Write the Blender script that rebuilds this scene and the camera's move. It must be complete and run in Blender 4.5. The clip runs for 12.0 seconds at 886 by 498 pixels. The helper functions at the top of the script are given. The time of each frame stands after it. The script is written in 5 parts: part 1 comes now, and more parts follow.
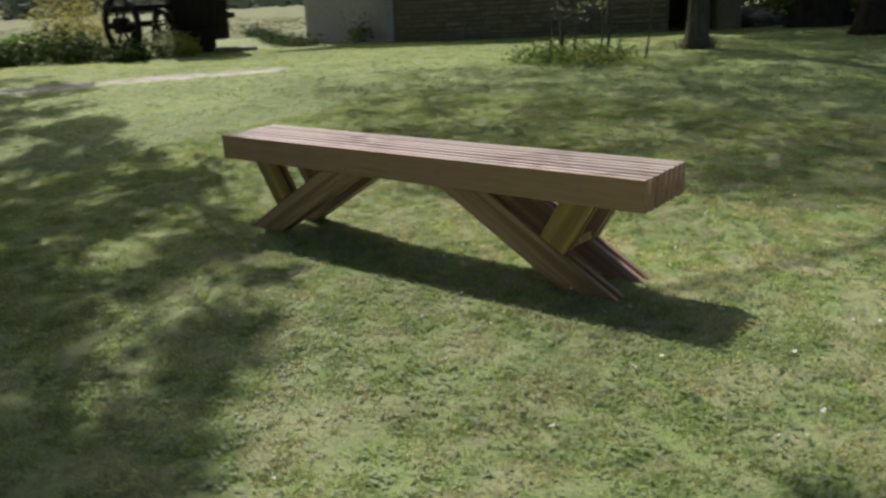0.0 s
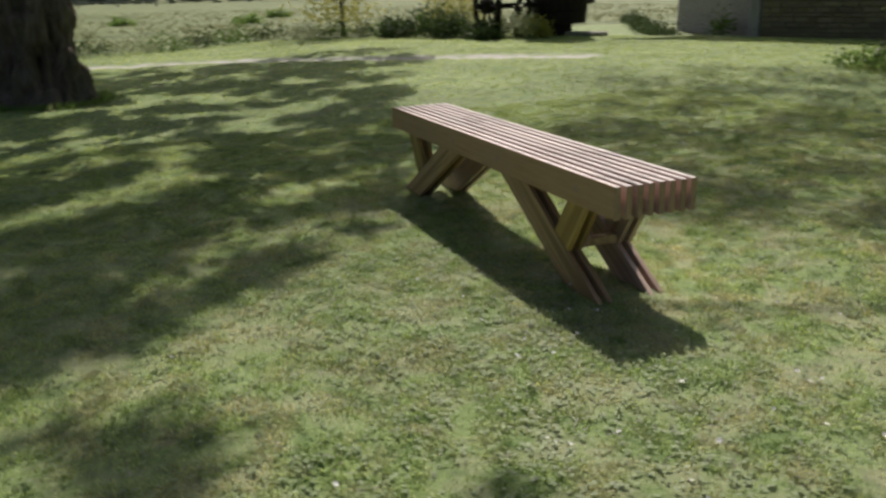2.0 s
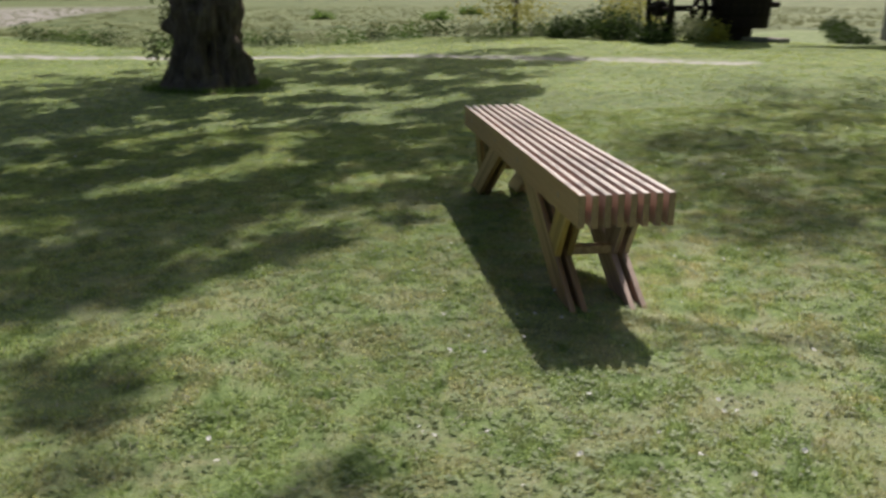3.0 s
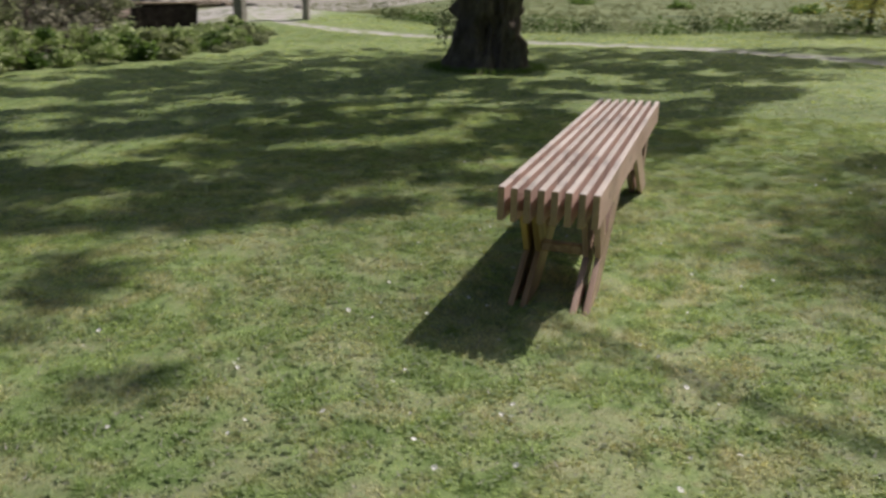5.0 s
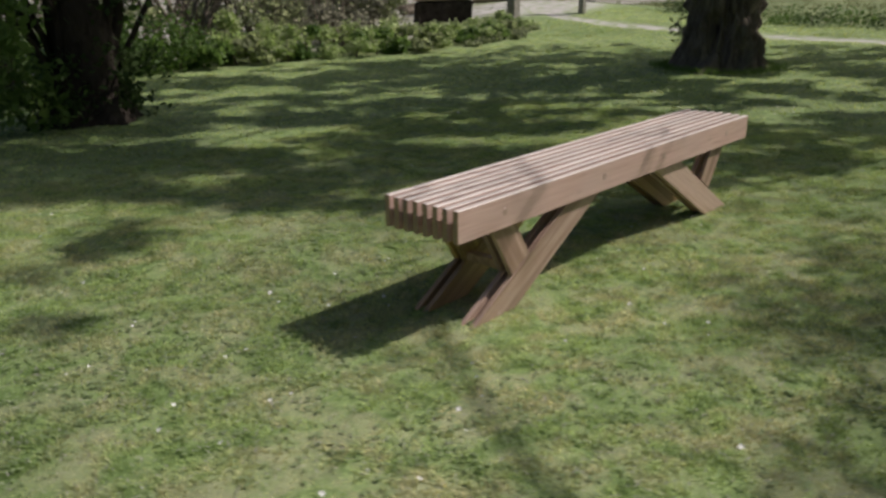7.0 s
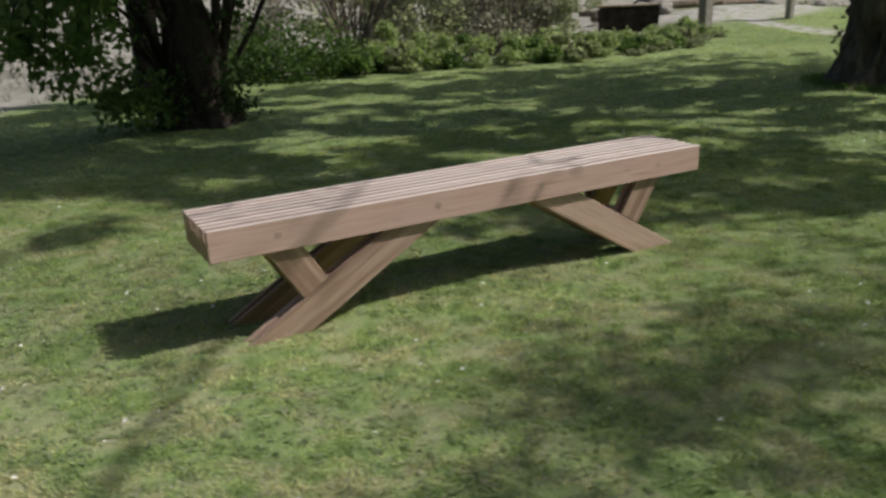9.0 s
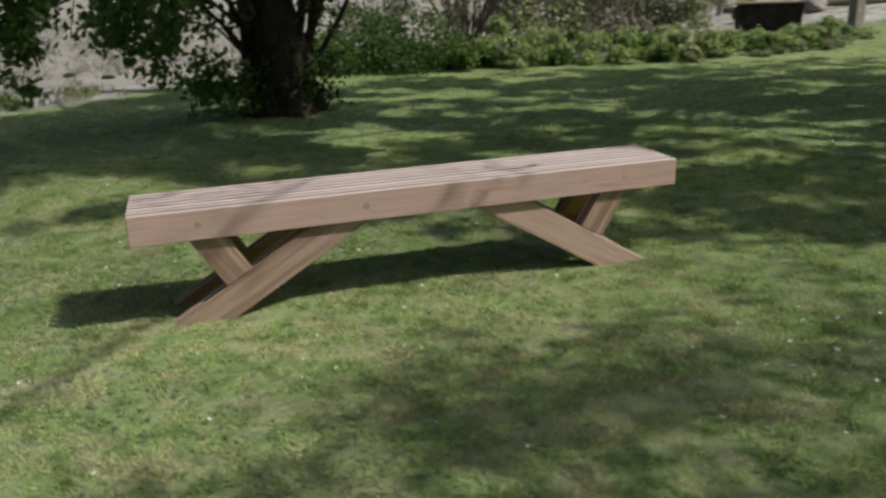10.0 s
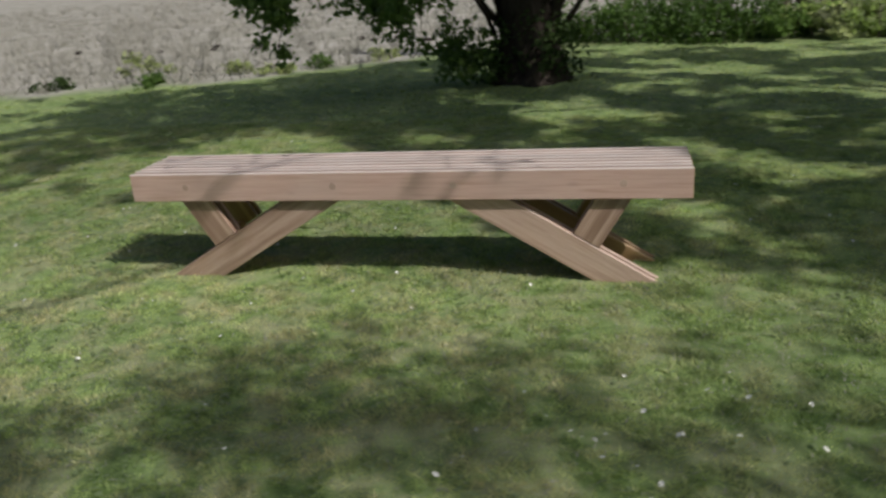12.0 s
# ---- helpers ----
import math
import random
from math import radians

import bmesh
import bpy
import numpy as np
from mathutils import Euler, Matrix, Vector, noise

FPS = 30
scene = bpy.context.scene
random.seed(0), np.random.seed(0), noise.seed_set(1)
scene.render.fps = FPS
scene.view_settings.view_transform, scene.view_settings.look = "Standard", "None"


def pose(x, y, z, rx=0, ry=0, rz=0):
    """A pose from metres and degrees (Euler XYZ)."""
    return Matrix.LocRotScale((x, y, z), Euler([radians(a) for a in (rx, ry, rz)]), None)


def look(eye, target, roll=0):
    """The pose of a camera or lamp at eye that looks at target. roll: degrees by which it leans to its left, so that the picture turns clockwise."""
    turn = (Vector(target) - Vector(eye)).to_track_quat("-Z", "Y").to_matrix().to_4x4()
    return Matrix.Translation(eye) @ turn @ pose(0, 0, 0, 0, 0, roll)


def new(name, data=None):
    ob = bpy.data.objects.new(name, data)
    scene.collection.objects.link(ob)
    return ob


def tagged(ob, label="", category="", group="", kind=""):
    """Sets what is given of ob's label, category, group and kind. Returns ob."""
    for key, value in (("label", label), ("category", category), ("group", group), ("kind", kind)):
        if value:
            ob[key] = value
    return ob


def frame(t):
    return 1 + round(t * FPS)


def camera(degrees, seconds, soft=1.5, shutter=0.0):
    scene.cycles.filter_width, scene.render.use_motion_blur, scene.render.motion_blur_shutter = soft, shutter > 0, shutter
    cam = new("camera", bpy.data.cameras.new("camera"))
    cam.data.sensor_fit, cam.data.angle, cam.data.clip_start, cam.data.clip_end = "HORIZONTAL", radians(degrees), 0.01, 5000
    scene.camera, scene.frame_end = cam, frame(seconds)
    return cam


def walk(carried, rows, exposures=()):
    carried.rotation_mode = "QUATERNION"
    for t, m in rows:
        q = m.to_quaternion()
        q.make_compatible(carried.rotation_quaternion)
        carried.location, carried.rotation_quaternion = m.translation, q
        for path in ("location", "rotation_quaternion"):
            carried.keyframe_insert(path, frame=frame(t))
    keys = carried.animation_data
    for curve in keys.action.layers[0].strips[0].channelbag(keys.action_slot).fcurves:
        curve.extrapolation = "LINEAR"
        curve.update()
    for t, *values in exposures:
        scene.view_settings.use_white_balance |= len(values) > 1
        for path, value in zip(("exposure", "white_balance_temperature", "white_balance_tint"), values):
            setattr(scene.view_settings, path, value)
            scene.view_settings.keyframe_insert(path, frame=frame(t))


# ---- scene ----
cam = camera(57.5, 12.0, soft=2.7, shutter=0.5)
PATH = [
    (0, (2.296, -2.668, 1.102), (1.09, -1.191, 0.498), -2.9),
    (0.5, (2.595, -2.488, 1.1), (1.226, -1.158, 0.501), -2.5),
    (1, (2.908, -2.278, 1.114), (1.38, -1.135, 0.513), -2.0),
    (1.5, (3.175, -2.018, 1.12), (1.514, -1.082, 0.515), -1.7),
    (2, (3.397, -1.72, 1.106), (1.632, -1.001, 0.5), -1.1),
    (2.5, (3.564, -1.376, 1.115), (1.725, -0.875, 0.51), -0.5),
    (3, (3.706, -1.0, 1.118), (1.819, -0.731, 0.513), -0.1),
    (5, (3.721, 0.498, 1.131), (1.924, -0.105, 0.493), 1.0),
    (5.5, (3.66, 0.839, 1.16), (1.952, 0.023, 0.514), 1.2),
    (6, (3.513, 1.184, 1.182), (1.917, 0.171, 0.529), 0.6),
    (6.5, (3.292, 1.497, 1.204), (1.799, 0.34, 0.546), -0.1),
    (7, (3.057, 1.861, 1.234), (1.67, 0.582, 0.57), -0.7),
    (9, (1.697, 2.88, 1.267), (0.796, 1.214, 0.626), -2.3),
    (9.5, (1.292, 3.11, 1.282), (0.55, 1.365, 0.644), -2.4),
    (10, (0.845, 3.25, 1.28), (0.308, 1.435, 0.634), -2.0),
    (10.5, (0.409, 3.336, 1.278), (0.089, 1.475, 0.621), -1.8),
    (11, (-0.049, 3.372, 1.29), (-0.112, 1.489, 0.617), -2.3),
    (11.5, (-0.469, 3.296, 1.282), (-0.288, 1.425, 0.599), -2.9),
    (12, (-0.885, 3.172, 1.265), (-0.465, 1.341, 0.579), -4.1),
]
walk(cam, [(t, look(eye, target, roll)) for t, eye, target, roll in PATH], [(0, 0.12, 6450, 15), (3, 0.08, 6470, 13.5), (6, -0.05, 6370, 15), (9, -0.16, 6250, 11.5), (12, -0.16, 6170, 11.5)])

# ---- world, sun, exposure ----
SUN_WAY = Vector((-0.375, 0.215, 0.47)).normalized()      # from the ground towards the sun
world = bpy.data.worlds.new("sky")
scene.world = world
world.use_nodes = True
sky = world.node_tree.nodes.new("ShaderNodeTexSky")
sky.sky_type, sky.sun_disc = "NISHITA", False
sky.air_density, sky.dust_density, sky.ozone_density = 0.7, 5.0, 1.0
sky.sun_elevation, sky.sun_rotation = radians(47.4), radians(-60.0)
world.node_tree.links.new(sky.outputs[0], world.node_tree.nodes["Background"].inputs[0])
world.node_tree.nodes["Background"].inputs[1].default_value = 0.078
sun = new("sun", bpy.data.lights.new("sun", "SUN"))
sun.data.energy, sun.data.angle, sun.data.color = 4.15, radians(0.6), (1.0, 0.915, 0.825)
sun.matrix_world = look(SUN_WAY * 60, (0, 0, 0))


# ---- materials ----
def material(name, rough=0.8, spec=0.3):
    m = bpy.data.materials.new(name)
    m.use_nodes = True
    b = m.node_tree.nodes["Principled BSDF"]
    b.inputs["Roughness"].default_value = rough
    b.inputs["Specular IOR Level"].default_value = spec
    return m, m.node_tree.nodes, m.node_tree.links, b


def coords(nodes, links, scale=(1, 1, 1), space="Object"):
    tc, mp = nodes.new("ShaderNodeTexCoord"), nodes.new("ShaderNodeMapping")
    mp.inputs["Scale"].default_value = scale
    links.new(tc.outputs[space], mp.inputs["Vector"])
    return mp.outputs["Vector"]


def noise_tex(nodes, links, vec, scale, detail=4.0, rough=0.55, dist=0.0):
    n = nodes.new("ShaderNodeTexNoise")
    n.inputs["Scale"].default_value, n.inputs["Detail"].default_value = scale, detail
    n.inputs["Roughness"].default_value, n.inputs["Distortion"].default_value = rough, dist
    links.new(vec, n.inputs["Vector"])
    return n.outputs["Fac"]


def ramp(nodes, links, fac, stops):
    r = nodes.new("ShaderNodeValToRGB")
    e = r.color_ramp.elements
    while len(e) < len(stops):
        e.new(0.5)
    for k, (p, c) in enumerate(stops):
        e[k].position, e[k].color = p, (*c, 1.0)
    links.new(fac, r.inputs[0])
    return r.outputs[0]


def mix(nodes, links, fac, a, b, blend="MIX"):
    n = nodes.new("ShaderNodeMix")
    n.data_type, n.blend_type = "RGBA", blend
    for sock, v in ((n.inputs[0], fac), (n.inputs[6], a), (n.inputs[7], b)):
        if isinstance(v, (int, float)):
            sock.default_value = v
        elif isinstance(v, tuple):
            sock.default_value = (*v, 1.0)
        else:
            links.new(v, sock)
    return n.outputs[2]


def bump(nodes, links, b, height, strength=0.4, dist=0.01):
    n = nodes.new("ShaderNodeBump")
    n.inputs["Strength"].default_value, n.inputs["Distance"].default_value = strength, dist
    links.new(height, n.inputs["Height"])
    links.new(n.outputs[0], b.inputs["Normal"])


def attribute(nodes, name):
    n = nodes.new("ShaderNodeAttribute")
    n.attribute_name = name
    return n.outputs["Fac"]


def grass_colour(nodes, links, vec, dark, mid, dry):
    """Lawn colour: fine mottling, clover clumps, dry and mossy patches of half a metre to metres."""
    fine = ramp(nodes, links, noise_tex(nodes, links, vec, 42, 5, 0.7), [(0.24, tuple(0.55 * c + 0.45 * d for c, d in zip(mid, dark))), (0.5, mid), (0.78, tuple(1.18 * c for c in mid))])
    big = ramp(nodes, links, noise_tex(nodes, links, vec, 4.6, 6, 0.7, 0.5), [(0.44, (0, 0, 0)), (0.6, (1, 1, 1))])
    far = nodes.new("ShaderNodeVectorMath")      # dry patches strongest about the bench; sunlit lawn's tanner tone put into colour
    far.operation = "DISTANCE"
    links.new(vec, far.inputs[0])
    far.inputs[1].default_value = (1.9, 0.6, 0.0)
    extent = nodes.new("ShaderNodeMapRange")
    extent.inputs["From Min"].default_value, extent.inputs["From Max"].default_value = 2.2, 4.4
    extent.inputs["To Min"].default_value, extent.inputs["To Max"].default_value = 1.0, 0.42
    links.new(far.outputs["Value"], extent.inputs["Value"])
    big = mix(nodes, links, 1.0, big, extent.outputs[0], "MULTIPLY")
    moss = ramp(nodes, links, noise_tex(nodes, links, vec, 0.55, 3, 0.6), [(0.4, (0, 0, 0)), (0.65, (1, 1, 1))])
    tuft = ramp(nodes, links, noise_tex(nodes, links, vec, 9, 4, 0.65, 0.6), [(0.36, (0.95,) * 3), (0.52, (0, 0, 0))])
    fine = mix(nodes, links, tuft, fine, mix(nodes, links, 0.62, fine, dark))
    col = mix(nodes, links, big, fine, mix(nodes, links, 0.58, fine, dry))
    return mix(nodes, links, moss, col, mix(nodes, links, 0.34, col, dark))


GRASS_DARK, GRASS_MID, GRASS_DRY = (0.1, 0.19, 0.045), (0.422, 0.535, 0.235), (0.69, 0.615, 0.47)


def ground_material():
    m, nodes, links, b = material("lawn_path_and_meadow", 0.85, 0.25)
    vec = coords(nodes, links)
    lawn = mix(nodes, links, 1.0, grass_colour(nodes, links, vec, GRASS_DARK, GRASS_MID, GRASS_DRY), (0.52, 0.56, 0.48), "MULTIPLY")      # lawn colour, darkened evenly below the blades
    rough = ramp(nodes, links, noise_tex(nodes, links, vec, 0.9, 6, 0.65), [(0.3, (0.05, 0.085, 0.028)), (0.5, (0.13, 0.17, 0.06)), (0.72, (0.22, 0.25, 0.115))])
    gravel = ramp(nodes, links, noise_tex(nodes, links, vec, 55, 4, 0.7), [(0.3, (0.3, 0.29, 0.275)), (0.7, (0.58, 0.56, 0.54))])
    dry = ramp(nodes, links, noise_tex(nodes, links, vec, 1.1, 6, 0.7, 0.5), [(0.27, (0.12, 0.13, 0.085)), (0.48, (0.29, 0.285, 0.24)), (0.75, (0.42, 0.41, 0.375))])
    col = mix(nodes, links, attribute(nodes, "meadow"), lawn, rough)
    col = mix(nodes, links, attribute(nodes, "straw"), col, dry)
    # gravel worn into patches
    extent = nodes.new("ShaderNodeMath")
    extent.operation, extent.use_clamp = "MULTIPLY", True
    links.new(attribute(nodes, "gravel"), extent.inputs[0])
    links.new(ramp(nodes, links, noise_tex(nodes, links, vec, 5, 4, 0.6), [(0.36, (0.15,) * 3), (0.62, (1.2,) * 3)]), extent.inputs[1])
    col = mix(nodes, links, extent.outputs[0], col, gravel)
    links.new(col, b.inputs["Base Color"])
    bump(nodes, links, b, noise_tex(nodes, links, vec, 70, 5, 0.7), 0.4, 0.008)
    return m


def blade_material():
    m, nodes, links, b = material("grass_blades", 0.65, 0.25)
    vec = coords(nodes, links)
    geo = nodes.new("ShaderNodeNewGeometry")
    one = ramp(nodes, links, geo.outputs["Random Per Island"], [(0.0, (0.75, 0.79, 0.7)), (0.45, (0.97, 1.0, 0.95)), (0.92, (1.18, 1.15, 1.15)), (1.0, (1.6, 1.45, 1.6))])
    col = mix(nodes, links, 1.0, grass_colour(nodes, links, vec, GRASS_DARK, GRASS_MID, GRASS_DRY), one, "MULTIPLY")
    links.new(col, b.inputs["Base Color"])
    lit, add = nodes.new("ShaderNodeBsdfTranslucent"), nodes.new("ShaderNodeMixShader")
    links.new(mix(nodes, links, 1.0, col, (1.25, 1.15, 0.7), "MULTIPLY"), lit.inputs["Color"])
    add.inputs[0].default_value = 0.5
    links.new(b.outputs[0], add.inputs[1])
    links.new(lit.outputs[0], add.inputs[2])
    links.new(add.outputs[0], nodes["Material Output"].inputs["Surface"])
    return m


def leaf_material(name, dark, light, rough=0.5, through_light=0.4):
    m, nodes, links, b = material(name, rough, 0.25)
    geo = nodes.new("ShaderNodeNewGeometry")
    vec = coords(nodes, links)
    clump = noise_tex(nodes, links, vec, 2.5, 3, 0.6)
    one = mix(nodes, links, geo.outputs["Random Per Island"], dark, light)
    col = mix(nodes, links, ramp(nodes, links, clump, [(0.35, (0, 0, 0)), (0.65, (1, 1, 1))]), one, tuple(0.5 * (x + y) for x, y in zip(dark, light)))
    links.new(col, b.inputs["Base Color"])
    lit, add = nodes.new("ShaderNodeBsdfTranslucent"), nodes.new("ShaderNodeMixShader")
    links.new(mix(nodes, links, 0.5, col, tuple(min(0.6, 3.2 * y) for y in light)), lit.inputs["Color"])
    add.inputs[0].default_value = through_light
    links.new(b.outputs[0], add.inputs[1])
    links.new(lit.outputs[0], add.inputs[2])
    links.new(add.outputs[0], nodes["Material Output"].inputs["Surface"])
    return m


def wood_material(name, dark, mid, light, grey, streaks=0.0):
    """Weathered softwood with grain along the board's own length (local x), knots and stains."""
    m, nodes, links, b = material(name, 0.46, 0.6)
    info = nodes.new("ShaderNodeObjectInfo")
    shift = nodes.new("ShaderNodeVectorMath")
    shift.operation = "MULTIPLY_ADD"
    tc = nodes.new("ShaderNodeTexCoord")
    comb = nodes.new("ShaderNodeCombineXYZ")
    for k in range(3):
        links.new(info.outputs["Random"], comb.inputs[k])
    links.new(comb.outputs[0], shift.inputs[0])
    shift.inputs[1].default_value = (37.0, 53.0, 71.0)
    links.new(tc.outputs["Object"], shift.inputs[2])

    def scaled(s):
        mp = nodes.new("ShaderNodeMapping")
        mp.inputs["Scale"].default_value = s
        links.new(shift.outputs[0], mp.inputs["Vector"])
        return mp.outputs[0]

    grain = noise_tex(nodes, links, scaled((1.2, 26, 26)), 3.0, 6, 0.65, 0.6)
    fine = noise_tex(nodes, links, scaled((4, 160, 160)), 2.0, 3, 0.6)
    stain = noise_tex(nodes, links, scaled((1.6, 3, 3)), 1.6, 4, 0.6)
    col = ramp(nodes, links, grain, [(0.25, dark), (0.48, mid), (0.75, light)])
    col = mix(nodes, links, ramp(nodes, links, stain, [(0.4, (0, 0, 0)), (0.7, (0.8,) * 3)]), col, grey)
    col = mix(nodes, links, ramp(nodes, links, fine, [(0.35, (0.3,) * 3), (0.6, (0, 0, 0))]), col, dark)
    if streaks:                            # broad bands of heartwood along the board
        band = noise_tex(nodes, links, scaled((0.35, 11, 11)), 2.6, 3, 0.5, 0.3)
        col = mix(nodes, links, ramp(nodes, links, band, [(0.44, (streaks,) * 3), (0.56, (0, 0, 0))]), col, tuple(0.72 * c for c in dark))
    knots = nodes.new("ShaderNodeTexVoronoi")
    knots.inputs["Scale"].default_value = 1.0
    links.new(scaled((2.6, 7, 7)), knots.inputs["Vector"])
    spot = ramp(nodes, links, knots.outputs["Distance"], [(0.03, (0.4,) * 3), (0.09, (0, 0, 0))])
    col = mix(nodes, links, spot, col, tuple(0.55 * c for c in mid))
    tone = nodes.new("ShaderNodeHueSaturation")
    mr = nodes.new("ShaderNodeMapRange")
    mr.inputs["To Min"].default_value, mr.inputs["To Max"].default_value = 0.86, 1.12
    links.new(info.outputs["Random"], mr.inputs["Value"])
    links.new(mr.outputs[0], tone.inputs["Value"])
    links.new(col, tone.inputs["Color"])
    links.new(tone.outputs[0], b.inputs["Base Color"])
    bump(nodes, links, b, grain, 0.25, 0.004)
    return m


def bark_material(name, dark, light, scale=9.0):
    m, nodes, links, b = material(name, 0.95, 0.1)
    vec = coords(nodes, links, (1, 1, 0.3))
    ridges = noise_tex(nodes, links, vec, scale, 7, 0.7, 0.8)
    moss = noise_tex(nodes, links, coords(nodes, links), 1.7, 4, 0.6)
    col = ramp(nodes, links, ridges, [(0.3, dark), (0.7, light)])
    col = mix(nodes, links, ramp(nodes, links, moss, [(0.5, (0, 0, 0)), (0.75, (0.45,) * 3)]), col, (0.06, 0.07, 0.03))
    links.new(col, b.inputs["Base Color"])
    bump(nodes, links, b, ridges, 0.9, 0.04)
    return m


def plain_material(name, a, c, scale=6.0, rough=0.9, metal=0.0, relief=0.4):
    m, nodes, links, b = material(name, rough, 0.25)
    vec = coords(nodes, links)
    n = noise_tex(nodes, links, vec, scale, 6, 0.65, 0.3)
    big = noise_tex(nodes, links, vec, scale * 0.13, 3, 0.6)
    col = ramp(nodes, links, n, [(0.3, a), (0.7, c)])
    col = mix(nodes, links, ramp(nodes, links, big, [(0.4, (0, 0, 0)), (0.7, (0.5,) * 3)]), col, a)
    links.new(col, b.inputs["Base Color"])
    b.inputs["Metallic"].default_value = metal
    bump(nodes, links, b, n, relief, 0.02)
    return m


def stone_material(name, a, c):
    m, nodes, links, b = material(name, 0.95, 0.15)
    info = nodes.new("ShaderNodeObjectInfo")
    vec = coords(nodes, links)
    n = noise_tex(nodes, links, vec, 14, 6, 0.7)
    col = ramp(nodes, links, n, [(0.3, a), (0.7, c)])
    tone, mr = nodes.new("ShaderNodeHueSaturation"), nodes.new("ShaderNodeMapRange")
    mr.inputs["To Min"].default_value, mr.inputs["To Max"].default_value = 0.78, 1.14
    links.new(info.outputs["Random"], mr.inputs["Value"])
    links.new(mr.outputs[0], tone.inputs["Value"])
    links.new(col, tone.inputs["Color"])
    links.new(tone.outputs[0], b.inputs["Base Color"])
    bump(nodes, links, b, n, 0.5, 0.02)
    return m


GROUND = ground_material()
BLADES = blade_material()
WOOD = wood_material("weathered_softwood", (0.39, 0.255, 0.2), (0.535, 0.372, 0.312), (0.615, 0.462, 0.397), (0.5, 0.385, 0.335))
# WOOD with shade and grass bounce put into the colour, for the south face
WOOD_SHADE_SIDE = wood_material("shade_side_softwood", (0.32, 0.18, 0.08), (0.5, 0.315, 0.165), (0.57, 0.39, 0.225), (0.47, 0.32, 0.195))
WOOD_GRAIN = wood_material("strong_grained_softwood", (0.27, 0.16, 0.105), (0.48, 0.34, 0.26), (0.59, 0.45, 0.36), (0.5, 0.39, 0.325), 0.6)
# weathered tops, made paler still: sky and sun sheen put into the colour
WOOD_TOP = wood_material("sheen_paled_softwood", (0.44, 0.375, 0.335), (0.56, 0.495, 0.45), (0.65, 0.59, 0.545), (0.59, 0.545, 0.51))
WOOD_PLUG = wood_material("plug_wood", (0.3, 0.2, 0.15), (0.44, 0.32, 0.255), (0.5, 0.38, 0.315), (0.44, 0.345, 0.29))
# south struts: golden light bounced off the grass put into the colour
WOOD_BOUNCE = wood_material("golden_bounce_softwood", (0.26, 0.15, 0.03), (0.55, 0.38, 0.1), (0.63, 0.46, 0.16), (0.46, 0.35, 0.18), 0.6)
# south legs and rails: browner copy with the bounced light in its colour
WOOD_LEG = wood_material("bounce_brown_softwood", (0.29, 0.165, 0.07), (0.53, 0.355, 0.175), (0.62, 0.445, 0.25), (0.44, 0.315, 0.185), 0.7)
WOOD_END = wood_material("brown_end_grain", (0.2, 0.12, 0.06), (0.34, 0.23, 0.13), (0.42, 0.3, 0.18), (0.34, 0.25, 0.16))
BARK_OLD = bark_material("old_fissured_bark", (0.045, 0.037, 0.03), (0.27, 0.225, 0.185), 8.0)
BARK_DARK = bark_material("dark_bark", (0.014, 0.012, 0.01), (0.075, 0.062, 0.05), 10.0)
BARK_GREY = bark_material("smooth_grey_bark", (0.05, 0.047, 0.04), (0.16, 0.15, 0.13), 14.0)
BARK_PALE = bark_material("pale_stem_bark", (0.08, 0.065, 0.05), (0.3, 0.26, 0.21), 20.0)
LEAF_DARK = leaf_material("dark_leaves", (0.02, 0.04, 0.01), (0.06, 0.1, 0.025), 0.75, 0.12)
LEAF_EVERGREEN = leaf_material("evergreen_leaves", (0.018, 0.045, 0.008), (0.09, 0.16, 0.03), 0.6, 0.25)
LEAF_CROWN = leaf_material("sunlit_crown_leaves", (0.05, 0.105, 0.018), (0.13, 0.22, 0.035), 0.5, 0.62)
LEAF_MID = leaf_material("mid_green_leaves", (0.04, 0.085, 0.018), (0.12, 0.19, 0.045))
LEAF_LIGHT = leaf_material("light_green_leaves", (0.17, 0.225, 0.06), (0.35, 0.41, 0.16), 0.5, 0.25)
LEAF_BORDER = leaf_material("fresh_border_leaves", (0.14, 0.25, 0.035), (0.42, 0.55, 0.15), 0.45, 0.45)
LEAF_YELLOW = leaf_material("yellow_green_leaves", (0.2, 0.22, 0.03), (0.42, 0.4, 0.07))
LEAF_GREEN_GREY = leaf_material("grey_green_leaves", (0.13, 0.17, 0.055), (0.37, 0.41, 0.2), 0.7, 0.15)
LEAF_FAR = leaf_material("distant_foliage", (0.05, 0.075, 0.06), (0.12, 0.15, 0.11), 0.9, 0.1)
LEAF_GREY = leaf_material("grey_twig_leaves", (0.13, 0.13, 0.085), (0.35, 0.34, 0.24), 0.8, 0.15)
CLOVER = leaf_material("clover_leaves", (0.14, 0.21, 0.065), (0.29, 0.37, 0.19), 0.5, 0.3)
STRAW = leaf_material("pale_dry_grass", (0.2, 0.2, 0.155), (0.4, 0.39, 0.345), 0.9, 0.15)
MEADOW = leaf_material("meadow_grass", (0.075, 0.12, 0.038), (0.225, 0.25, 0.105), 0.7, 0.25)
PETAL = plain_material("white_petals", (0.75, 0.75, 0.72), (0.85, 0.85, 0.84), 30)
LIMEWASH = plain_material("limewashed_stone", (0.33, 0.315, 0.31), (0.54, 0.51, 0.505), 7, 0.95, 0, 0.8)
MORTAR = plain_material("lime_mortar", (0.19, 0.16, 0.12), (0.34, 0.29, 0.215), 20)
STONE = stone_material("rubble_stone", (0.22, 0.18, 0.125), (0.44, 0.365, 0.265))
